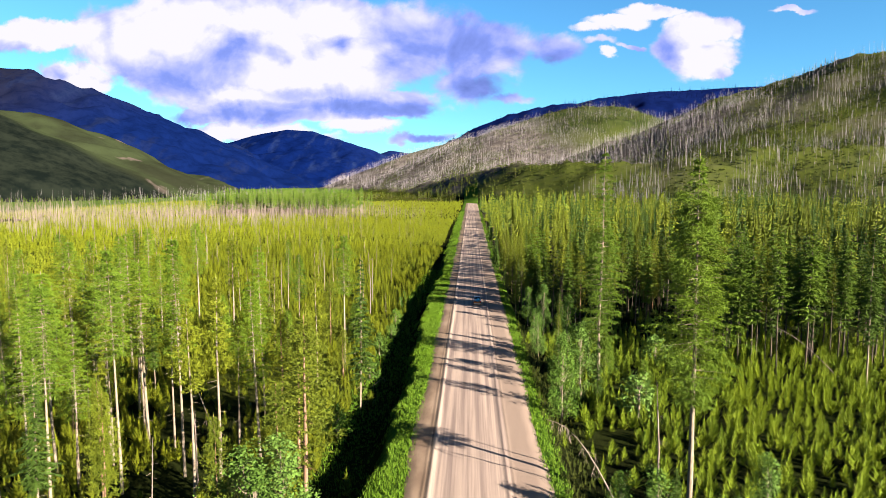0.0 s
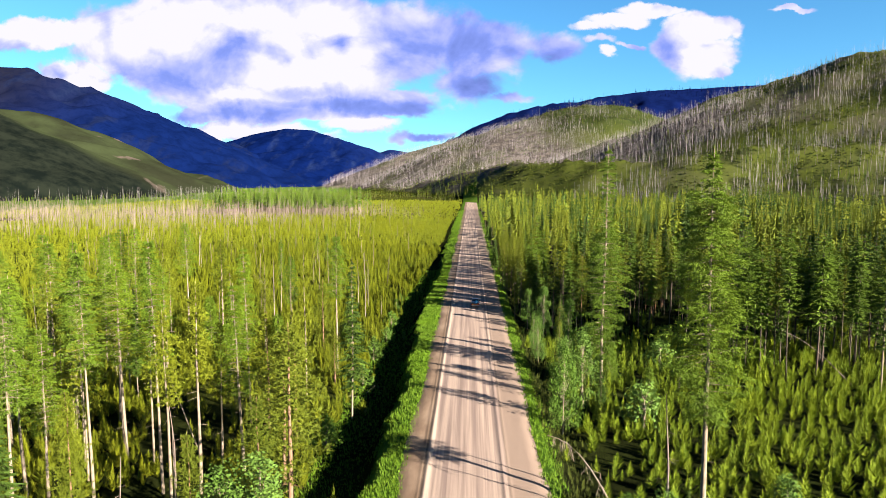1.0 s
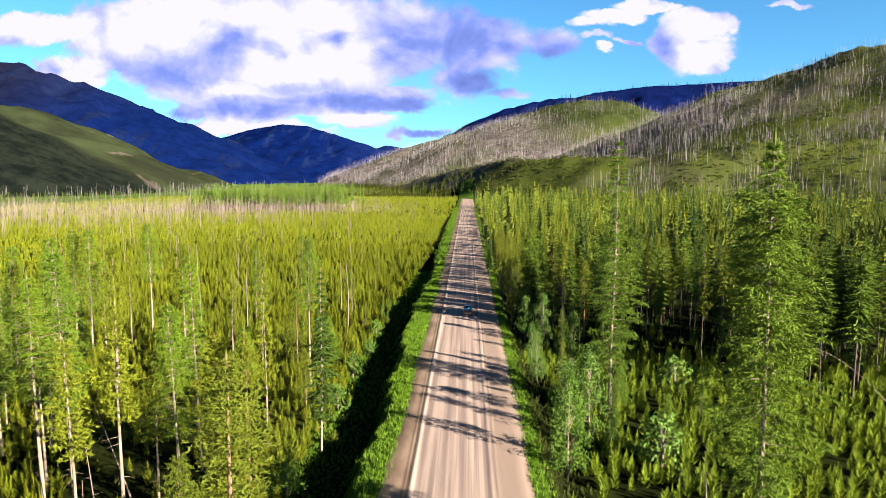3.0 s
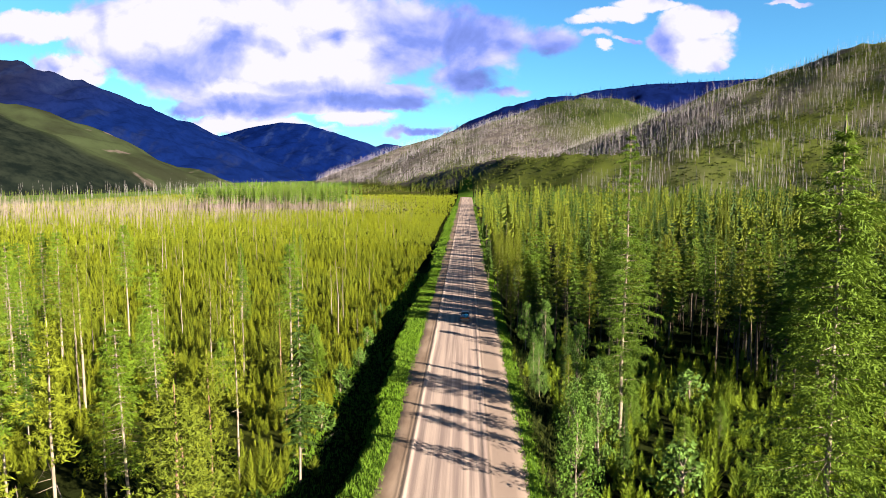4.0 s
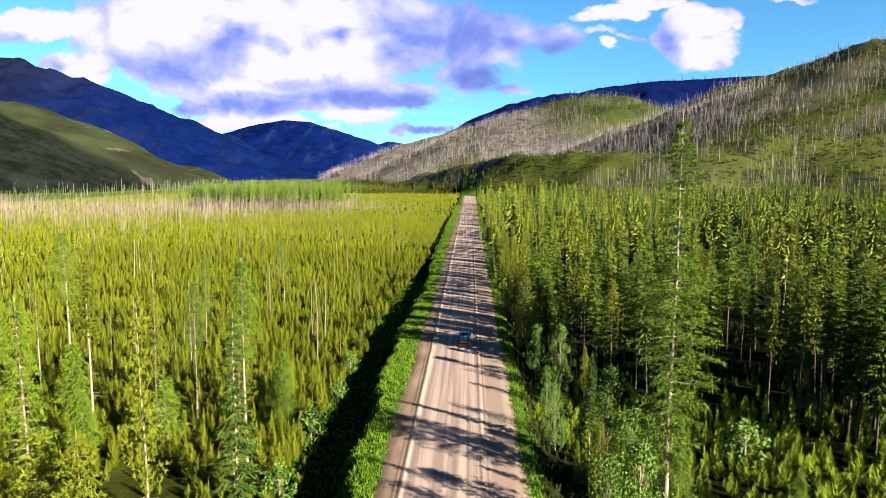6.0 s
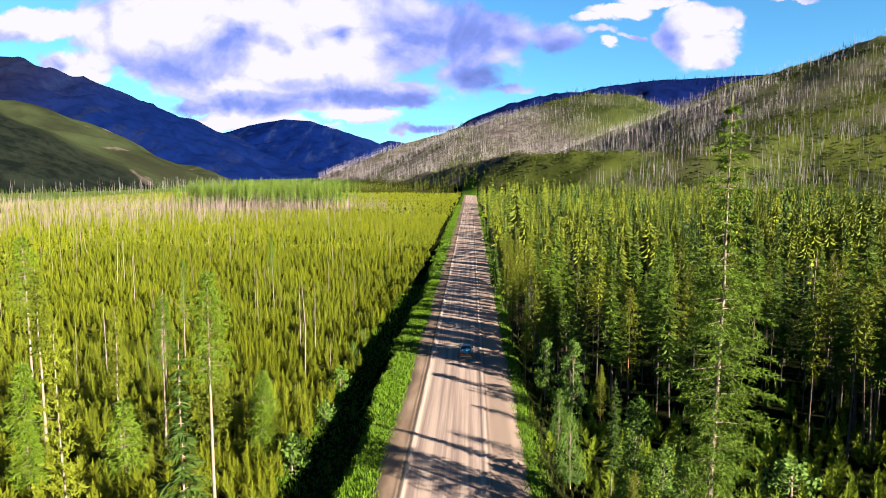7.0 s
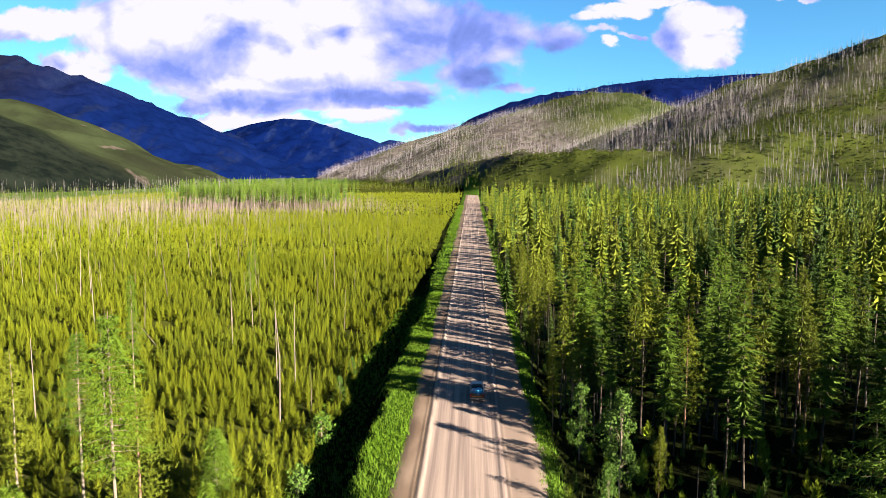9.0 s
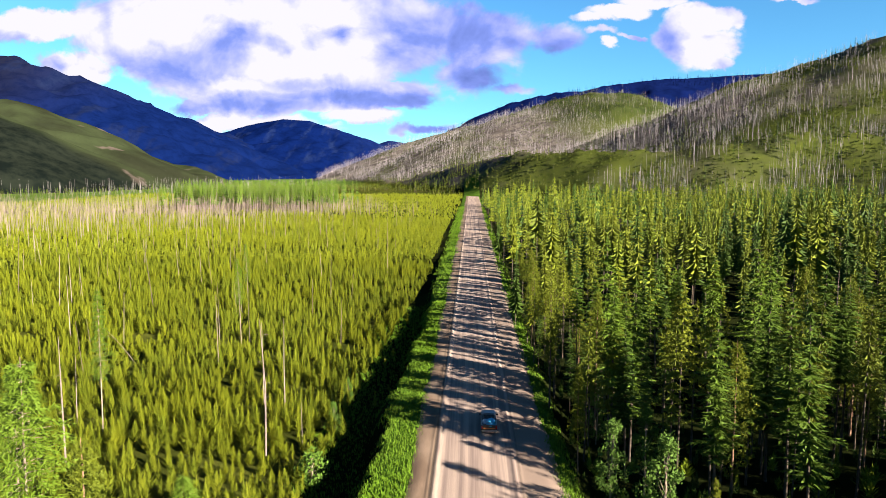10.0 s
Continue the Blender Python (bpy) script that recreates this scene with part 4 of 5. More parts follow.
pine_mid = [template(layered(100 + i, 21, b, r, t, 8, tp, 0.13), slot)
            for i, (b, r, t, tp, slot) in enumerate(((9, 1.6, 15, 0.5, 3), (6, 2.1, 19, 0.75, 1), (10, 1.7, 14, 0.5, 1), (4, 2.2, 21, 0.85, 2), (6, 2.0, 19, 0.75, 3), (5, 2.2, 20, 0.8, 2), (8, 1.9, 17, 0.7, 1), (12, 1.5, 12, 0.45, 3)))]
pine_far = [template(layered(120 + i, 20, b, r, t, 5, tp, 0.13), slot)
            for i, (b, r, t, tp, slot) in enumerate(((7, 1.9, 9, 0.7, 1), (5, 2.2, 10, 0.8, 3), (9, 1.8, 8, 0.55, 1), (4, 2.1, 10, 0.85, 2), (4, 2.3, 10, 0.8, 2)))]
pine_dot = [template(spired(170 + i, 17, 3, r, 22, 2.4, 0.15), slot) for i, (r, slot) in enumerate(((1.9, 1), (2.2, 1), (1.8, 2), (2.0, 3)))]
row_pine = [template(layered(130 + i, 25, b, r, 9, 5, 0.75, 0.2)) for i, (b, r) in enumerate(((9, 2.0), (7, 2.3), (11, 1.9)))]
young_near = [[(*young_pine(140 + i, h, r, k, 0.74, 0.9), 0)] for i, (h, r, k) in enumerate(((3.0, 0.80, 34), (2.6, 0.85, 32), (3.4, 0.75, 36), (2.1, 0.9, 30)))]
young_fine = [[(*young_pine(180 + i, h, r, k, 0.50, 0.75), 0)] for i, (h, r, k) in enumerate(((3.2, 0.8, 66), (2.8, 0.9, 62), (3.7, 0.75, 70), (2.4, 0.95, 58)))]
young_front = [[(*young_pine(190 + i, h, r, k, 0.44, 0.75), 0)] for i, (h, r, k) in enumerate(((3.1, 0.78, 78), (2.7, 0.85, 74), (3.6, 0.72, 82), (2.2, 0.88, 64)))]
young_mid = [[(*young_pine(145 + i, 3.1, r, 11, 1.6, 1.0), 0)] for i, r in enumerate((0.8, 0.95, 0.7))]
young_far = [[(*young_pine(150 + i, 3.2, r, 6, 2.4, 1.0), 0)] for i, r in enumerate((0.95, 1.1, 0.85))]
snag_far = [[(*tube([(0, 0, -1), (0.2, 0.1, 18)], [0.11, 0.035], 3), 0)], [(*tube([(0, 0, -1), (-0.4, 0.2, 15)], [0.12, 0.04], 3), 0)]]


def sizes(n, lo, hi, seed):
    return np.random.RandomState(seed).uniform(lo, hi, n)


def clump(p):
    """Groups of taller and lower trees."""
    return 0.95 + 0.5 * rolling(p[:, 0], p[:, 1], 38, 0.6, 3)


# tall stand east
p = jittered(12.5, 330, 150, 720, 5.6, 21, lambda x, y, r: in_fan(x, y) & ~((x < 78) & (y < 202)) & (r < np.clip(0.75 + 1.1 * rolling(x, y, 45, 0.6, 3), 0.2, 0.95)))
near, far = p[p[:, 1] < 340], p[p[:, 1] >= 340]
scatter_stuff("pine_forest_east", "dense dark green stand of tall narrow conifers", "forest", pine_mid, [BARK_SHADED, FAR_PINE, SPRUCE, PINE], near, sizes(len(near), 0.6, 1.15, 1) * clump(near), seed=2)
scatter_stuff("far_pine_forest_east", "distant stand of green conifers", "forest", pine_far, [BARK_SHADED, FAR_PINE, SPRUCE, PINE], far, sizes(len(far), 0.6, 1.15, 2) * clump(far), seed=3)
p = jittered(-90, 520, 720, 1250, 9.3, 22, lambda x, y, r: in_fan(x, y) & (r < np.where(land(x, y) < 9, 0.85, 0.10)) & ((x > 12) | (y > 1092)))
scatter_stuff("distant_forest", "far belt of conifers at the foot of the hills", "forest", pine_dot, [BARK_SHADED, FAR_PINE, SPRUCE, PINE], p, sizes(len(p), 0.5, 1.0, 4), seed=5)

# young regrowth
p = jittered(-150, -13.5, 52, 330, 1.22, 31, lambda x, y, r: in_fan(x, y) & (r < np.where(glade(x, y) | (((x + 32) / 11) ** 2 + ((y - 68) / 12) ** 2 < 1), 0.12, np.where(x < -18.6 + 5 * np.clip((y - 200) / 110, 0, 1), np.clip(1.05 + 1.3 * rolling(x, y, 17, 0.7, 4), 0.25, 0.96), 0.03))))
front = (p[:, 0] > -90) & (p[:, 1] < 205)
scatter_stuff("front_young_pines_west", "thicket of yellow-green young pines beside the ditch", "young pines", young_front, [YOUNG], p[front], sizes(front.sum(), 0.45, 1.25, 46) * (1 + 0.35 * rolling(p[front, 0], p[front, 1], 30, 0.6, 3)), 0.03, seed=47)
p = p[~front]
scatter_stuff("young_pines_west", "dense yellow-green thicket of waist-high to man-high young pines", "young pines", young_near, [YOUNG], p, sizes(len(p), 0.45, 1.25, 6) * (1 + 0.35 * rolling(p[:, 0], p[:, 1], 30, 0.6, 3)), 0.03, seed=7)
p = jittered(-330, -14, 330, 540, 1.85, 32, lambda x, y, r: in_fan(x, y) & (r < 0.93))
q = jittered(-260, -150, 150, 330, 2.2, 33, lambda x, y, r: in_fan(x, y))
p = np.concatenate([p, q])
scatter_stuff("mid_young_pines_west", "wide yellow-green flat of young pines", "young pines", young_mid, [YOUNG], p, sizes(len(p), 0.55, 1.3, 8), 0.03, seed=9)
p = jittered(-440, -12, 540, 1000, 3.7, 36, lambda x, y, r: in_fan(x, y) & (r < 0.93))
scatter_stuff("far_young_pines_west", "distant yellow-green flat of young pines", "young pines", young_far, [YOUNG], p, sizes(len(p), 0.6, 1.3, 36), seed=37)
p = jittered(-420, 8, 1000, 1500, 10.5, 37, lambda x, y, r: in_fan(x, y) & (r < 0.9) & ((x < -14) | (y > 1100)) & ((y > 1150) | (x > -60)))
scatter_stuff("valley_head_forest", "distant green low forest at the valley head", "forest", pine_dot, [BARK_SHADED, FAR_PINE, SPRUCE, PINE], p, sizes(len(p), 0.3, 0.65, 38), seed=39)
p = jittered(12.5, 120, 143, 260, 1.9, 38, lambda x, y, r: in_fan(x, y) & (r < np.clip(0.35 + 1.2 * rolling(x, y, 22, 0.6, 2), 0.05, 0.8)))
scatter_stuff("understorey", "low green saplings and brush under the tall trees", "undergrowth", young_near, [SPRUCE], p, sizes(len(p), 0.25, 0.8, 40), 0.05, seed=41)
p = jittered(11.0, 110, 52, 165, 1.6, 34, lambda x, y, r: in_fan(x, y) & (r < np.where((y < 145) & ~((x < 21) & (y < 89)) & (x > 14.5), 0.9, np.where((x < 14.5) & (y < 150), 0.02, 0.2))))
scatter_stuff("young_pines_east", "bright green young pines filling a clearing", "young pines", young_fine, [YOUNG_GREEN], p, sizes(len(p), 0.5, 1.25, 10), 0.03, seed=11)

# dark brush, added where the east ditch lies in shade
p = jittered(10.3, 14.2, 45, 152, 0.75, 61)
scatter_stuff("ditch_brush", "low dark green brush in the roadside ditch", "brush", young_near, [HILL_SHRUB], p, sizes(len(p), 0.15, 0.42, 48), 0.1, seed=49)

# the same growth beside and behind the flight's start
p = np.concatenate([jittered(-75, -18.6, -40, 52, 2.2, 39), jittered(12, 75, -40, 52, 2.4, 40)])
scatter_stuff("roadside_young_pines", "green young pines along the start of the road", "young pines", young_mid, [YOUNG], p, sizes(len(p), 0.5, 1.3, 44), 0.03, seed=45)

# dead trees west, and the burnt hills
p = jittered(-480, -60, 330, 640, 3.6, 41, lambda x, y, r: in_fan(x, y) & (r < 0.8 * np.clip((-x - 70 - 0.12 * (560 - y)) / 110, 0.02, 1) * np.clip((y - 330) / 110, 0.1, 1) * np.clip(0.75 + 1.2 * rolling(x, y, 70, 0.6, 3), 0.2, 1.2)))
scatter_stuff("dead_tree_belt", "pale belt of standing dead trunks above young pines", "dead trees", snag_far, [DEAD], p, sizes(len(p), 0.4, 0.92, 12), 0.03, seed=13)
p = jittered(-150, -27, 130, 640, 11.0, 42, lambda x, y, r: in_fan(x, y) & (r < 0.4))
scatter_stuff("scattered_dead_trees", "lone pale dead trunks rising from young pines", "dead trees", snag_far, [DEAD], p, sizes(len(p), 0.4, 0.9, 14), 0.05, seed=15)
p = jittered(-232, -96, 596, 680, 4.2, 43, lambda x, y, r: r < 0.7 * np.clip((-x - 80) / 60, 0.2, 1))
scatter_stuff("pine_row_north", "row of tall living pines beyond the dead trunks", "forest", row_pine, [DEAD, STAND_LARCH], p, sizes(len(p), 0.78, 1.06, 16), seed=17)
p = jittered(-262, -40, 560, 640, 4.2, 44, lambda x, y, r: r < 0.75 * np.clip((-x - 20) / 100, 0.15, 1))
scatter_stuff("dead_row_north", "pale dead trunks in front of living pines", "dead trees", snag_far, [DEAD], p, sizes(len(p), 0.5, 0.85, 18), 0.02, seed=19)


def on_hill(x, y, r, share):
    z = land(x, y)
    return in_fan(x, y) & (z > 8) & (r < share * np.clip(0.30 + 0.7 * burnt(x, y) + (0.3 + burnt(x, y)) * 1.4 * rolling(x, y, 240, 0.6, 3), 0.05, 1))


p = jittered(-420, 1150, 700, 2150, 5.6, 45, lambda x, y, r: on_hill(x, y, r, 0.85) & ~on_bench_face(x, y))
scatter_stuff("burnt_snags", "grey standing burnt trunks covering the hillside", "dead trees", snag_far, [DEAD_GREY], p, sizes(len(p), 0.6, 1.25, 20), 0.02, seed=21)
bush = [[(*young_pine(160 + i, 2.2, 1.5, 5, 3.4), 0)] for i in range(3)]
p = jittered(-260, 1150, 690, 2150, 8.0, 46, lambda x, y, r: in_fan(x, y) & (land(x, y) > 5) & (r < np.clip(0.55 - 0.45 * burnt(x, y) + 2.2 * rolling(y, x, 210, 0.6, 4), 0.08, 0.97)))
scatter_stuff("hillside_regrowth", "patches of low green regrowth on the hillside", "shrubs", bush, [HILL_SHRUB], p, sizes(len(p), 0.7, 1.7, 22), seed=23)
p = jittered(-120, 640, 740, 1180, 5.2, 63, lambda x, y, r: in_fan(x, y) & (land(x, y) > 6) & (r < np.clip(0.5 + 1.6 * rolling(x, y, 90, 0.6, 3), 0.1, 0.9)))
scatter_stuff("terrace_shrubs", "olive green shrubs scattered over the grassy terrace", "shrubs", bush, [HILL_SHRUB], p, sizes(len(p), 0.4, 1.15, 52), seed=53)
p = jittered(-260, 1150, 690, 2150, 13, 56, lambda x, y, r: in_fan(x, y) & (land(x, y) > 5) & (r < (np.clip(-0.30 + 2.4 * rolling(-y, x, 200, 0.6, 4), 0.0, 0.8) + 0.55 * (x > 60) * (1 - burnt(x, y)) * (y > 1700)) * (y > 900)))
scatter_stuff("hillside_conifers", "dark living conifers in patches on the hillside", "forest", pine_dot, [BARK_SHADED, SPRUCE, SPRUCE, FAR_PINE], p, sizes(len(p), 0.4, 0.9, 34), seed=35)
p = jittered(-1100, -190, 640, 1500, 10.5, 47, lambda x, y, r: in_fan(x, y) & (r < 0.6) & (land(x, y) < 30))
scatter_stuff("west_flat_forest", "distant green flat of low forest", "forest", pine_dot, [BARK_SHADED, LARCH, PINE, LARCH], p, sizes(len(p), 0.22, 0.6, 24), seed=25)
p = jittered(-1700, -330, 900, 1800, 16.0, 48, lambda x, y, r: in_fan(x, y) & (r < 0.35) & (land(x, y) < 60))
scatter_stuff("west_snags", "thin grey dead trunks below the west ridge", "dead trees", snag_far, [DEAD_GREY], p, sizes(len(p), 0.7, 1.3, 26), 0.02, seed=27)

# ---------------------------------------------------------------- grass on the verges


def grass_tuft(seed):
    r = np.random.RandomState(seed)
    v, f = [], []
    for k in range(7):
        a, h, o = r.uniform(0, 6.28), r.uniform(0.16, 0.42), r.uniform(-0.24, 0.24, 2)
        d = np.array([math.cos(a), math.sin(a)])
        n = len(v)
        v += [(o[0] - d[1] * 0.04, o[1] + d[0] * 0.04, -0.05), (o[0] + d[1] * 0.04, o[1] - d[0] * 0.04, -0.05), (o[0] + d[0] * 0.16, o[1] + d[1] * 0.16, h)]
        f.append((n, n + 1, n + 2))
    return np.array(v), np.array(f)


tufts = [[(*grass_tuft(170 + i), 0)] for i in range(4)]
p = np.concatenate([jittered(-17.2, -10.8, 45, 260, 0.6, 58), jittered(-11.1, -6.5, -40, 45, 0.8, 59), jittered(8.2, 11.2, -40, 45, 0.8, 60), jittered(-11.1, -6.5, 45, 260, 0.34, 51), jittered(-20.5, -17.2, 45, 260, 0.5, 55), jittered(8.2, 10.4, 45, 260, 0.40, 52)])
scatter_stuff("verge_grass", "bright green grass along both road verges", "grass", tufts, [GRASS], p, sizes(len(p), 0.6, 1.5, 28), seed=29)
p = np.concatenate([jittered(-11.1, -6.5, 260, 700, 1.1, 53), jittered(8.2, 10.4, 260, 700, 1.1, 54)])
scatter_stuff("far_verge_grass", "bright green grass along the far road verges", "grass", tufts, [GRASS], p, sizes(len(p), 1.2, 2.2, 30), seed=31)

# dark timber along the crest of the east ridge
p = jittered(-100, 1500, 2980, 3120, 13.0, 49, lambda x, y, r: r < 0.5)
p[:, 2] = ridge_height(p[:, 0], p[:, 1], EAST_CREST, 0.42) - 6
# conifers in the ridge's own blue, so haze is painted on them too
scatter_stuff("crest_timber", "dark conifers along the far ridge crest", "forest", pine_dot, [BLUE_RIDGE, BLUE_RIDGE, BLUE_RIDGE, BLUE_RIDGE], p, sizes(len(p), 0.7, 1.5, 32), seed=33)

p = jittered(130, 640, 690, 860, 5.5, 57, lambda x, y, r: in_fan(x, y) & (r < np.clip(0.32 + 2.2 * rolling(x, y, 120, 0.6, 3), 0.05, 0.95)))
scatter_stuff("burnt_strip", "grey strip of burnt trunks below the terrace", "dead trees", snag_far, [DEAD_GREY], p, sizes(len(p), 0.8, 1.35, 42), 0.03, seed=43)
p = jittered(130, 640, 700, 850, 8.0, 62, lambda x, y, r: in_fan(x, y) & (r < np.clip(0.15 + 2.2 * rolling(-x, y, 140, 0.6, 3), 0.0, 0.9)))
scatter_stuff("bench_conifers", "dark living conifers below the terrace edge", "forest", pine_dot, [BARK_SHADED, SPRUCE, SPRUCE, FAR_PINE], p, sizes(len(p), 0.6, 1.3, 50), seed=51)


# ---------------------------------------------------------------- the pickup truck on the road
PAINT = plain("black_paint", (0.0037, 0.0040, 0.0050), 0.3, 0.0, 0.3)
GLASS = plain("dark_glass", (0.0062, 0.0074, 0.0093), 0.05, 0.0, 0.1)
RUBBER = plain("tyre_rubber", (0.0093, 0.0093, 0.0093), 0.85)
CHROME = plain("dull_chrome", (0.3410, 0.3410, 0.3472), 0.3, 1.0)
RED_LENS = plain("red_lens", (0.3410, 0.0124, 0.0093), 0.2)
ORANGE = plain("orange_plastic", (0.4650, 0.1240, 0.0186), 0.5)
TARP = plain("blue_tarp", (0.0124, 0.2046, 0.3410), 0.55, 0.0, 0.6, 4.0)
CANVAS = plain("pale_canvas", (0.2790, 0.2914, 0.3410), 0.8, 0.0, 0.5)


def box_bm(x0, x1, y0, y1, z0, z1, bevel=0.03, taper=0.0, taper_y=0.0):
    bm = bmesh.new()
    bmesh.ops.create_cube(bm, size=1.0)
    for v in bm.verts:
        top = v.co.z > 0
        kx, ky = (1 - taper, 1 - taper_y) if top else (1, 1)
        v.co = Vector(((x0 + x1) / 2 + v.co.x * (x1 - x0) * kx, (y0 + y1) / 2 + v.co.y * (y1 - y0) * ky, (z0 + z1) / 2 + v.co.z * (z1 - z0)))
    if bevel:
        bmesh.ops.bevel(bm, geom=list(bm.edges), offset=bevel, segments=2, affect="EDGES")
    return bm


def quad_bm(points):
    bm = bmesh.new()
    bm.faces.new([bm.verts.new(p) for p in points])
    ext = bmesh.ops.solidify(bm, geom=list(bm.faces), thickness=0.012)
    return bm


def disc_bm(radius, width, x, y, z, inner=0.0, seg=20):
    bm = bmesh.new()
    bmesh.ops.create_cone(bm, cap_ends=True, segments=seg, radius1=radius, radius2=radius, depth=width,
                          matrix=Matrix.Translation((x, y, z)) @ Matrix.Rotation(radians(90), 4, "Y"))
    bmesh.ops.bevel(bm, geom=[e for e in bm.edges if abs((e.verts[0].co - e.verts[1].co).x) < 1e-4], offset=min(0.03, width * 0.2), segments=2, affect="EDGES")
    return bm


def build_truck(x, y):
    """A crew-cab pickup, nose up the road; the origin is on the ground under its middle."""
    t = tagged(new("pickup_truck"), "black crew-cab pickup truck with a loaded bed on the gravel road", "truck")
    part_of = lambda n, bm, m, lab="", sm=False: bm_part(n, bm, m, t, lab, sm)
    part_of("body", box_bm(-0.93, 0.93, -2.62, 2.62, 0.45, 0.98, 0.07), PAINT)
    part_of("hood", box_bm(-0.88, 0.88, 1.05, 2.58, 0.95, 1.14, 0.07, 0.06), PAINT)
    part_of("cab", box_bm(-0.90, 0.90, -0.85, 1.25, 0.95, 1.72, 0.09, 0.20, 0.34), PAINT)
    part_of("roof", box_bm(-0.69, 0.69, -0.46, 0.86, 1.70, 1.78, 0.035, 0.06), PAINT)
    part_of("rear_window", quad_bm([(-0.66, -0.80, 1.10), (0.66, -0.80, 1.10), (0.58, -0.56, 1.62), (-0.58, -0.56, 1.62)]), GLASS, "dark tinted rear window")
    part_of("windscreen", quad_bm([(0.74, 1.21, 1.10), (-0.74, 1.21, 1.10), (-0.62, 0.95, 1.64), (0.62, 0.95, 1.64)]), GLASS, "dark windscreen")
    for sx in (-1, 1):
        for y0, y1, y2, y3 in ((-0.55, 0.22, 0.18, -0.42), (0.30, 1.05, 0.82, 0.26)):
            part_of("side_window", quad_bm([(sx * 0.875, y0, 1.14), (sx * 0.875, y1, 1.14), (sx * 0.765, y2, 1.60), (sx * 0.765, y3, 1.60)]), GLASS, "dark side window")
        part_of("bed_side", box_bm(sx * 0.87 - 0.06, sx * 0.87 + 0.06, -2.58, -0.88, 0.96, 1.16, 0.03), PAINT)
        part_of("mirror", box_bm(sx * 1.04 - 0.12, sx * 1.04 + 0.12, 0.86, 0.98, 1.10, 1.30, 0.03), PAINT)
        part_of("tail_light", box_bm(sx * 0.82 - 0.08, sx * 0.82 + 0.08, -2.66, -2.60, 0.72, 1.06, 0.015), RED_LENS, "red tail light")
        part_of("head_light", box_bm(sx * 0.70 - 0.16, sx * 0.70 + 0.16, 2.59, 2.65, 0.78, 0.96, 0.015), CHROME, "clear head light")
        for wy in (-1.72, 1.68):
            w = part_of("wheel", disc_bm(0.16, 0.25, sx * 0.82, wy, 0.39), CHROME, "dull metal hub")
            bm_part("tyre", disc_bm(0.39, 0.23, sx * 0.82, wy, 0.39), RUBBER, w, "black tyre")
    part_of("tailgate", box_bm(-0.80, 0.80, -2.64, -2.56, 0.62, 1.15, 0.02), PAINT)
    part_of("warning_panel", box_bm(-0.70, 0.70, -2.672, -2.642, 0.68, 0.84, 0.008), ORANGE, "orange reflective panel")
    part_of("bumper", box_bm(-0.90, 0.90, -2.78, -2.64, 0.42, 0.60, 0.03), CHROME, "dull chrome rear bumper")
    part_of("front_bumper", box_bm(-0.92, 0.92, 2.62, 2.76, 0.42, 0.66, 0.04), CHROME, "dull chrome front bumper")
    t.matrix_basis = pose(x, y, 0.10)

    def lump(name, label, cat, mat, cx, cy, cz, sx, sy, sz, seed):
        bm = bmesh.new()
        bmesh.ops.create_icosphere(bm, subdivisions=3, radius=1.0)
        for v in bm.verts:
            k = 1 + 0.42 * noise.noise(v.co * 1.7 + Vector((seed, 0, 0))) + 0.20 * noise.noise(v.co * 4 + Vector((0, seed, 0)))
            v.co = Vector((x + cx + v.co.x * k * sx, y + cy + v.co.y * k * sy, 0.10 + cz + max(v.co.z * k, -0.45) * sz))
        ob = bm_part(name, bm, mat, None, "", True)
        return tagged(ob, label, cat)

    lump("tarp_bundle", "bright blue tarpaulin bundle lying in the truck bed", "tarpaulin", TARP, 0.18, -1.80, 1.16, 0.60, 0.80, 0.42, 3.1)
    lump("canvas_bag", "pale grey bag beside the blue tarpaulin", "bag", CANVAS, -0.50, -1.42, 1.10, 0.28, 0.36, 0.32, 7.7)


build_truck(1.6, 170.8)

# ---------------------------------------------------------------- fallen and leaning dead wood


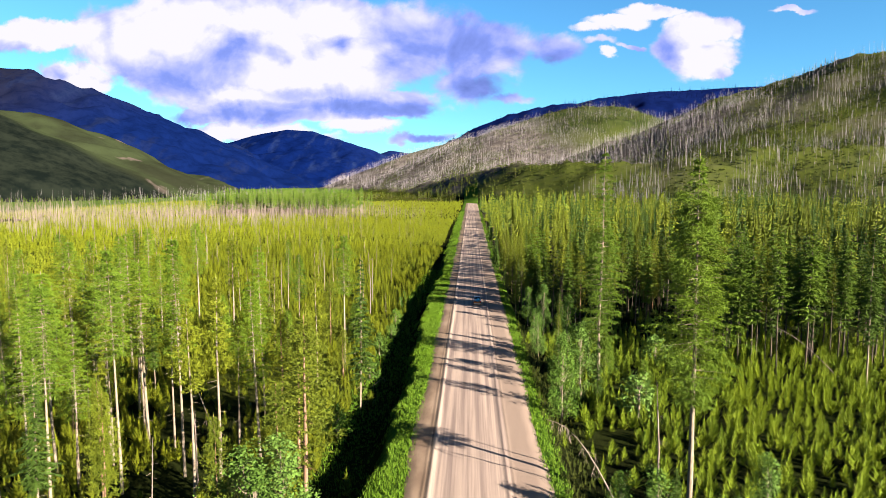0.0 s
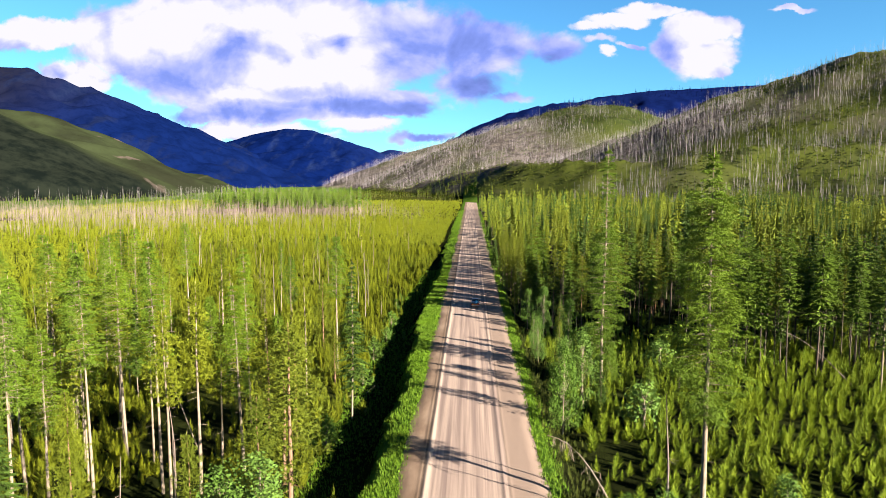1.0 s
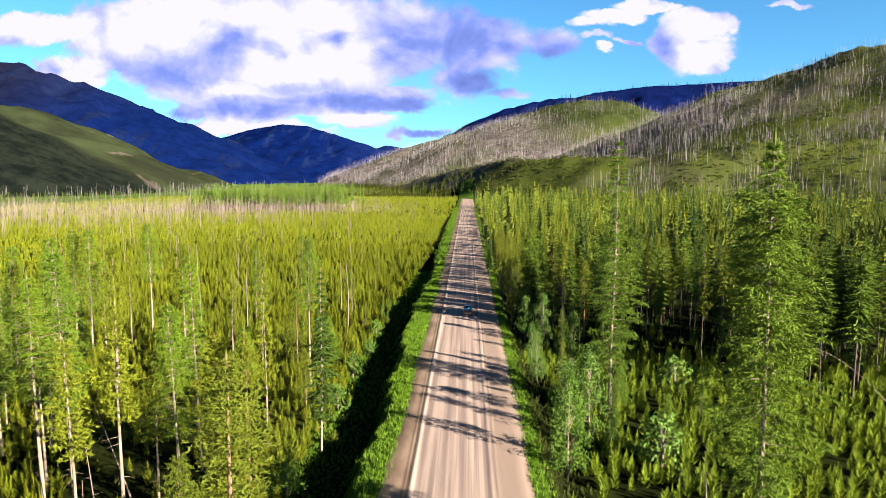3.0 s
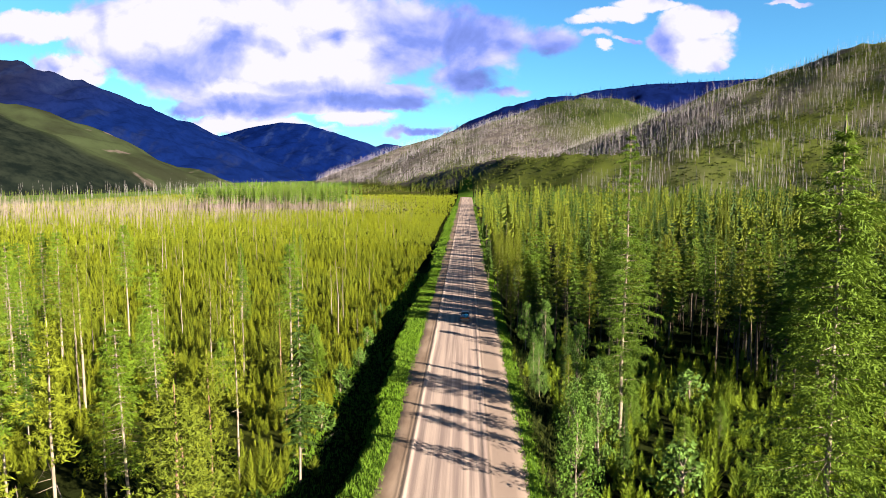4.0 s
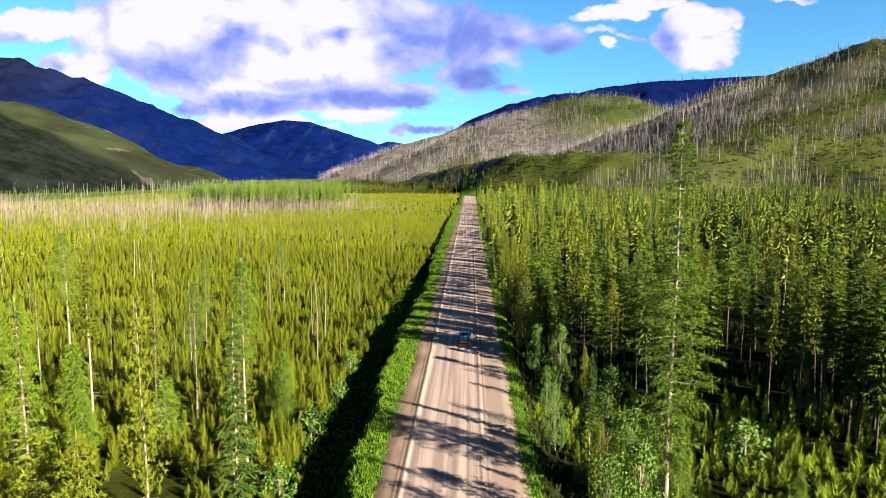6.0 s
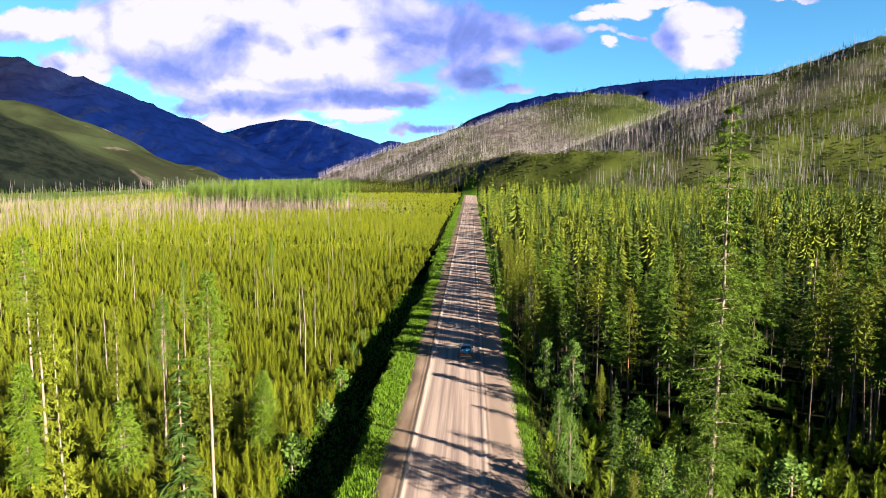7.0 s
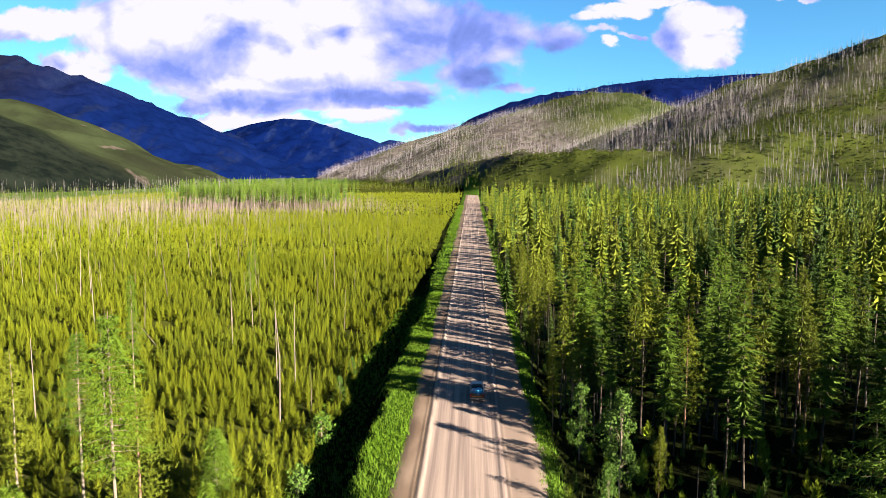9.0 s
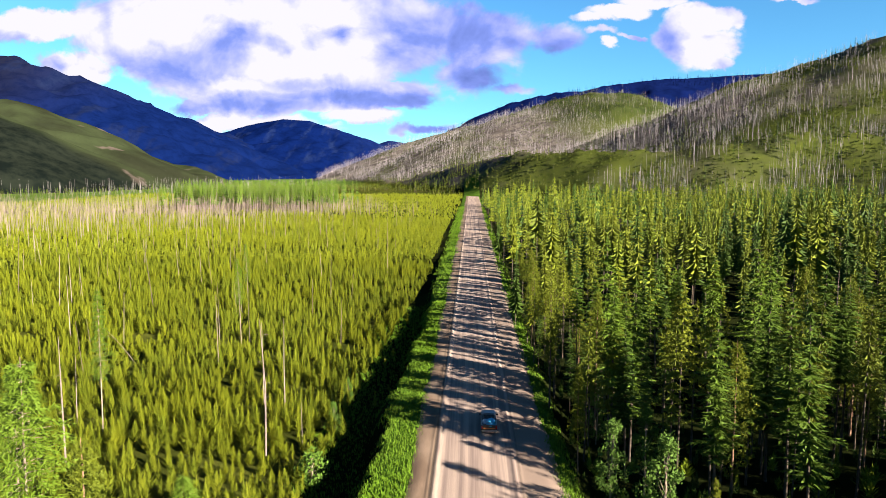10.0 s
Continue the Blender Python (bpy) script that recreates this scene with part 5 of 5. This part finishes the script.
def bent_pole(points, radii, sides=5):
    """A tube that follows a bent line, square to it."""
    pts = [Vector(p) for p in points]
    v, f = [], []
    for i, p in enumerate(pts):
        d = (pts[min(i + 1, len(pts) - 1)] - pts[max(i - 1, 0)]).normalized()
        a = d.orthogonal().normalized()
        b = d.cross(a)
        for j in range(sides):
            w = 2 * math.pi * j / sides
            v.append(p + (a * math.cos(w) + b * math.sin(w)) * radii[i])
        if i:
            for j in range(sides):
                q, k = (i - 1) * sides + j, (i - 1) * sides + (j + 1) % sides
                f += [(q, k, k + sides), (q, k + sides, q + sides)]
    return np.array([tuple(p) for p in v]), np.array(f)


def leaning_dead_tree(foot, tip, sag, twigs, seed, label, r0=0.12):
    g = np.random.RandomState(seed)
    foot, tip = Vector((*foot, float(land(*foot)) - 0.3)), Vector(tip)
    line = []
    for k in range(9):
        s = k / 8
        line.append(foot.lerp(tip, s) + Vector((0, 0, sag * math.sin(math.pi * s) * (0.6 + 0.6 * s))))
    root = tagged(new("leaning_dead_tree"), label, "dead tree")
    part("trunk", mesh_from("trunk", *bent_pole(line, [r0 * (1 - 0.85 * k / 8) for k in range(9)]), [DEAD], smooth=True), root)
    for k in range(twigs):
        s = g.uniform(0.35, 0.98)
        p = line[int(s * 8)].lerp(line[min(8, int(s * 8) + 1)], s * 8 - int(s * 8))
        ln = g.uniform(0.7, 2.4) * (1.2 - 0.6 * s)
        q = p + Vector((g.normal(0, 0.35), g.normal(0, 0.35), -0.25)) * ln * 0.5
        e = q + Vector((g.normal(0, 0.15), g.normal(0, 0.15), -0.8)) * ln * 0.6
        chunks = [bent_pole([p, q, e], [0.035, 0.025, 0.008], 3)]
        for _ in range(4):
            o = q.lerp(e, g.uniform(0.1, 0.9))
            chunks.append(bent_pole([o, o + Vector((g.normal(0, 0.2), g.normal(0, 0.2), -0.35))], [0.016, 0.006], 3))
        part("branch", mesh_from("branch", *join(chunks), [DEAD]), root)
    return root


leaning_dead_tree((15.5, 65.0), (7.7, 67.6, 6.9), 2.4, 16, 5, "pale leaning dead tree with drooping bare branches")
leaning_dead_tree((63, 116), (51, 116, 6.6), 1.2, 2, 6, "thin bowed pale dead pole among young pines", 0.09)
leaning_dead_tree((-33, 86), (-38, 88, 6.5), 0.2, 5, 8, "broken pale dead trunk leaning among pines", 0.12)
leaning_dead_tree((-17.2, 113), (-15.0, 117, -3.4), 0.2, 2, 9, "pale fallen branch lying in the ditch", 0.045)
leaning_dead_tree((-58, 205), (-66, 209, 2.2), 0.4, 2, 10, "fallen pale trunk lying across young pines", 0.1)
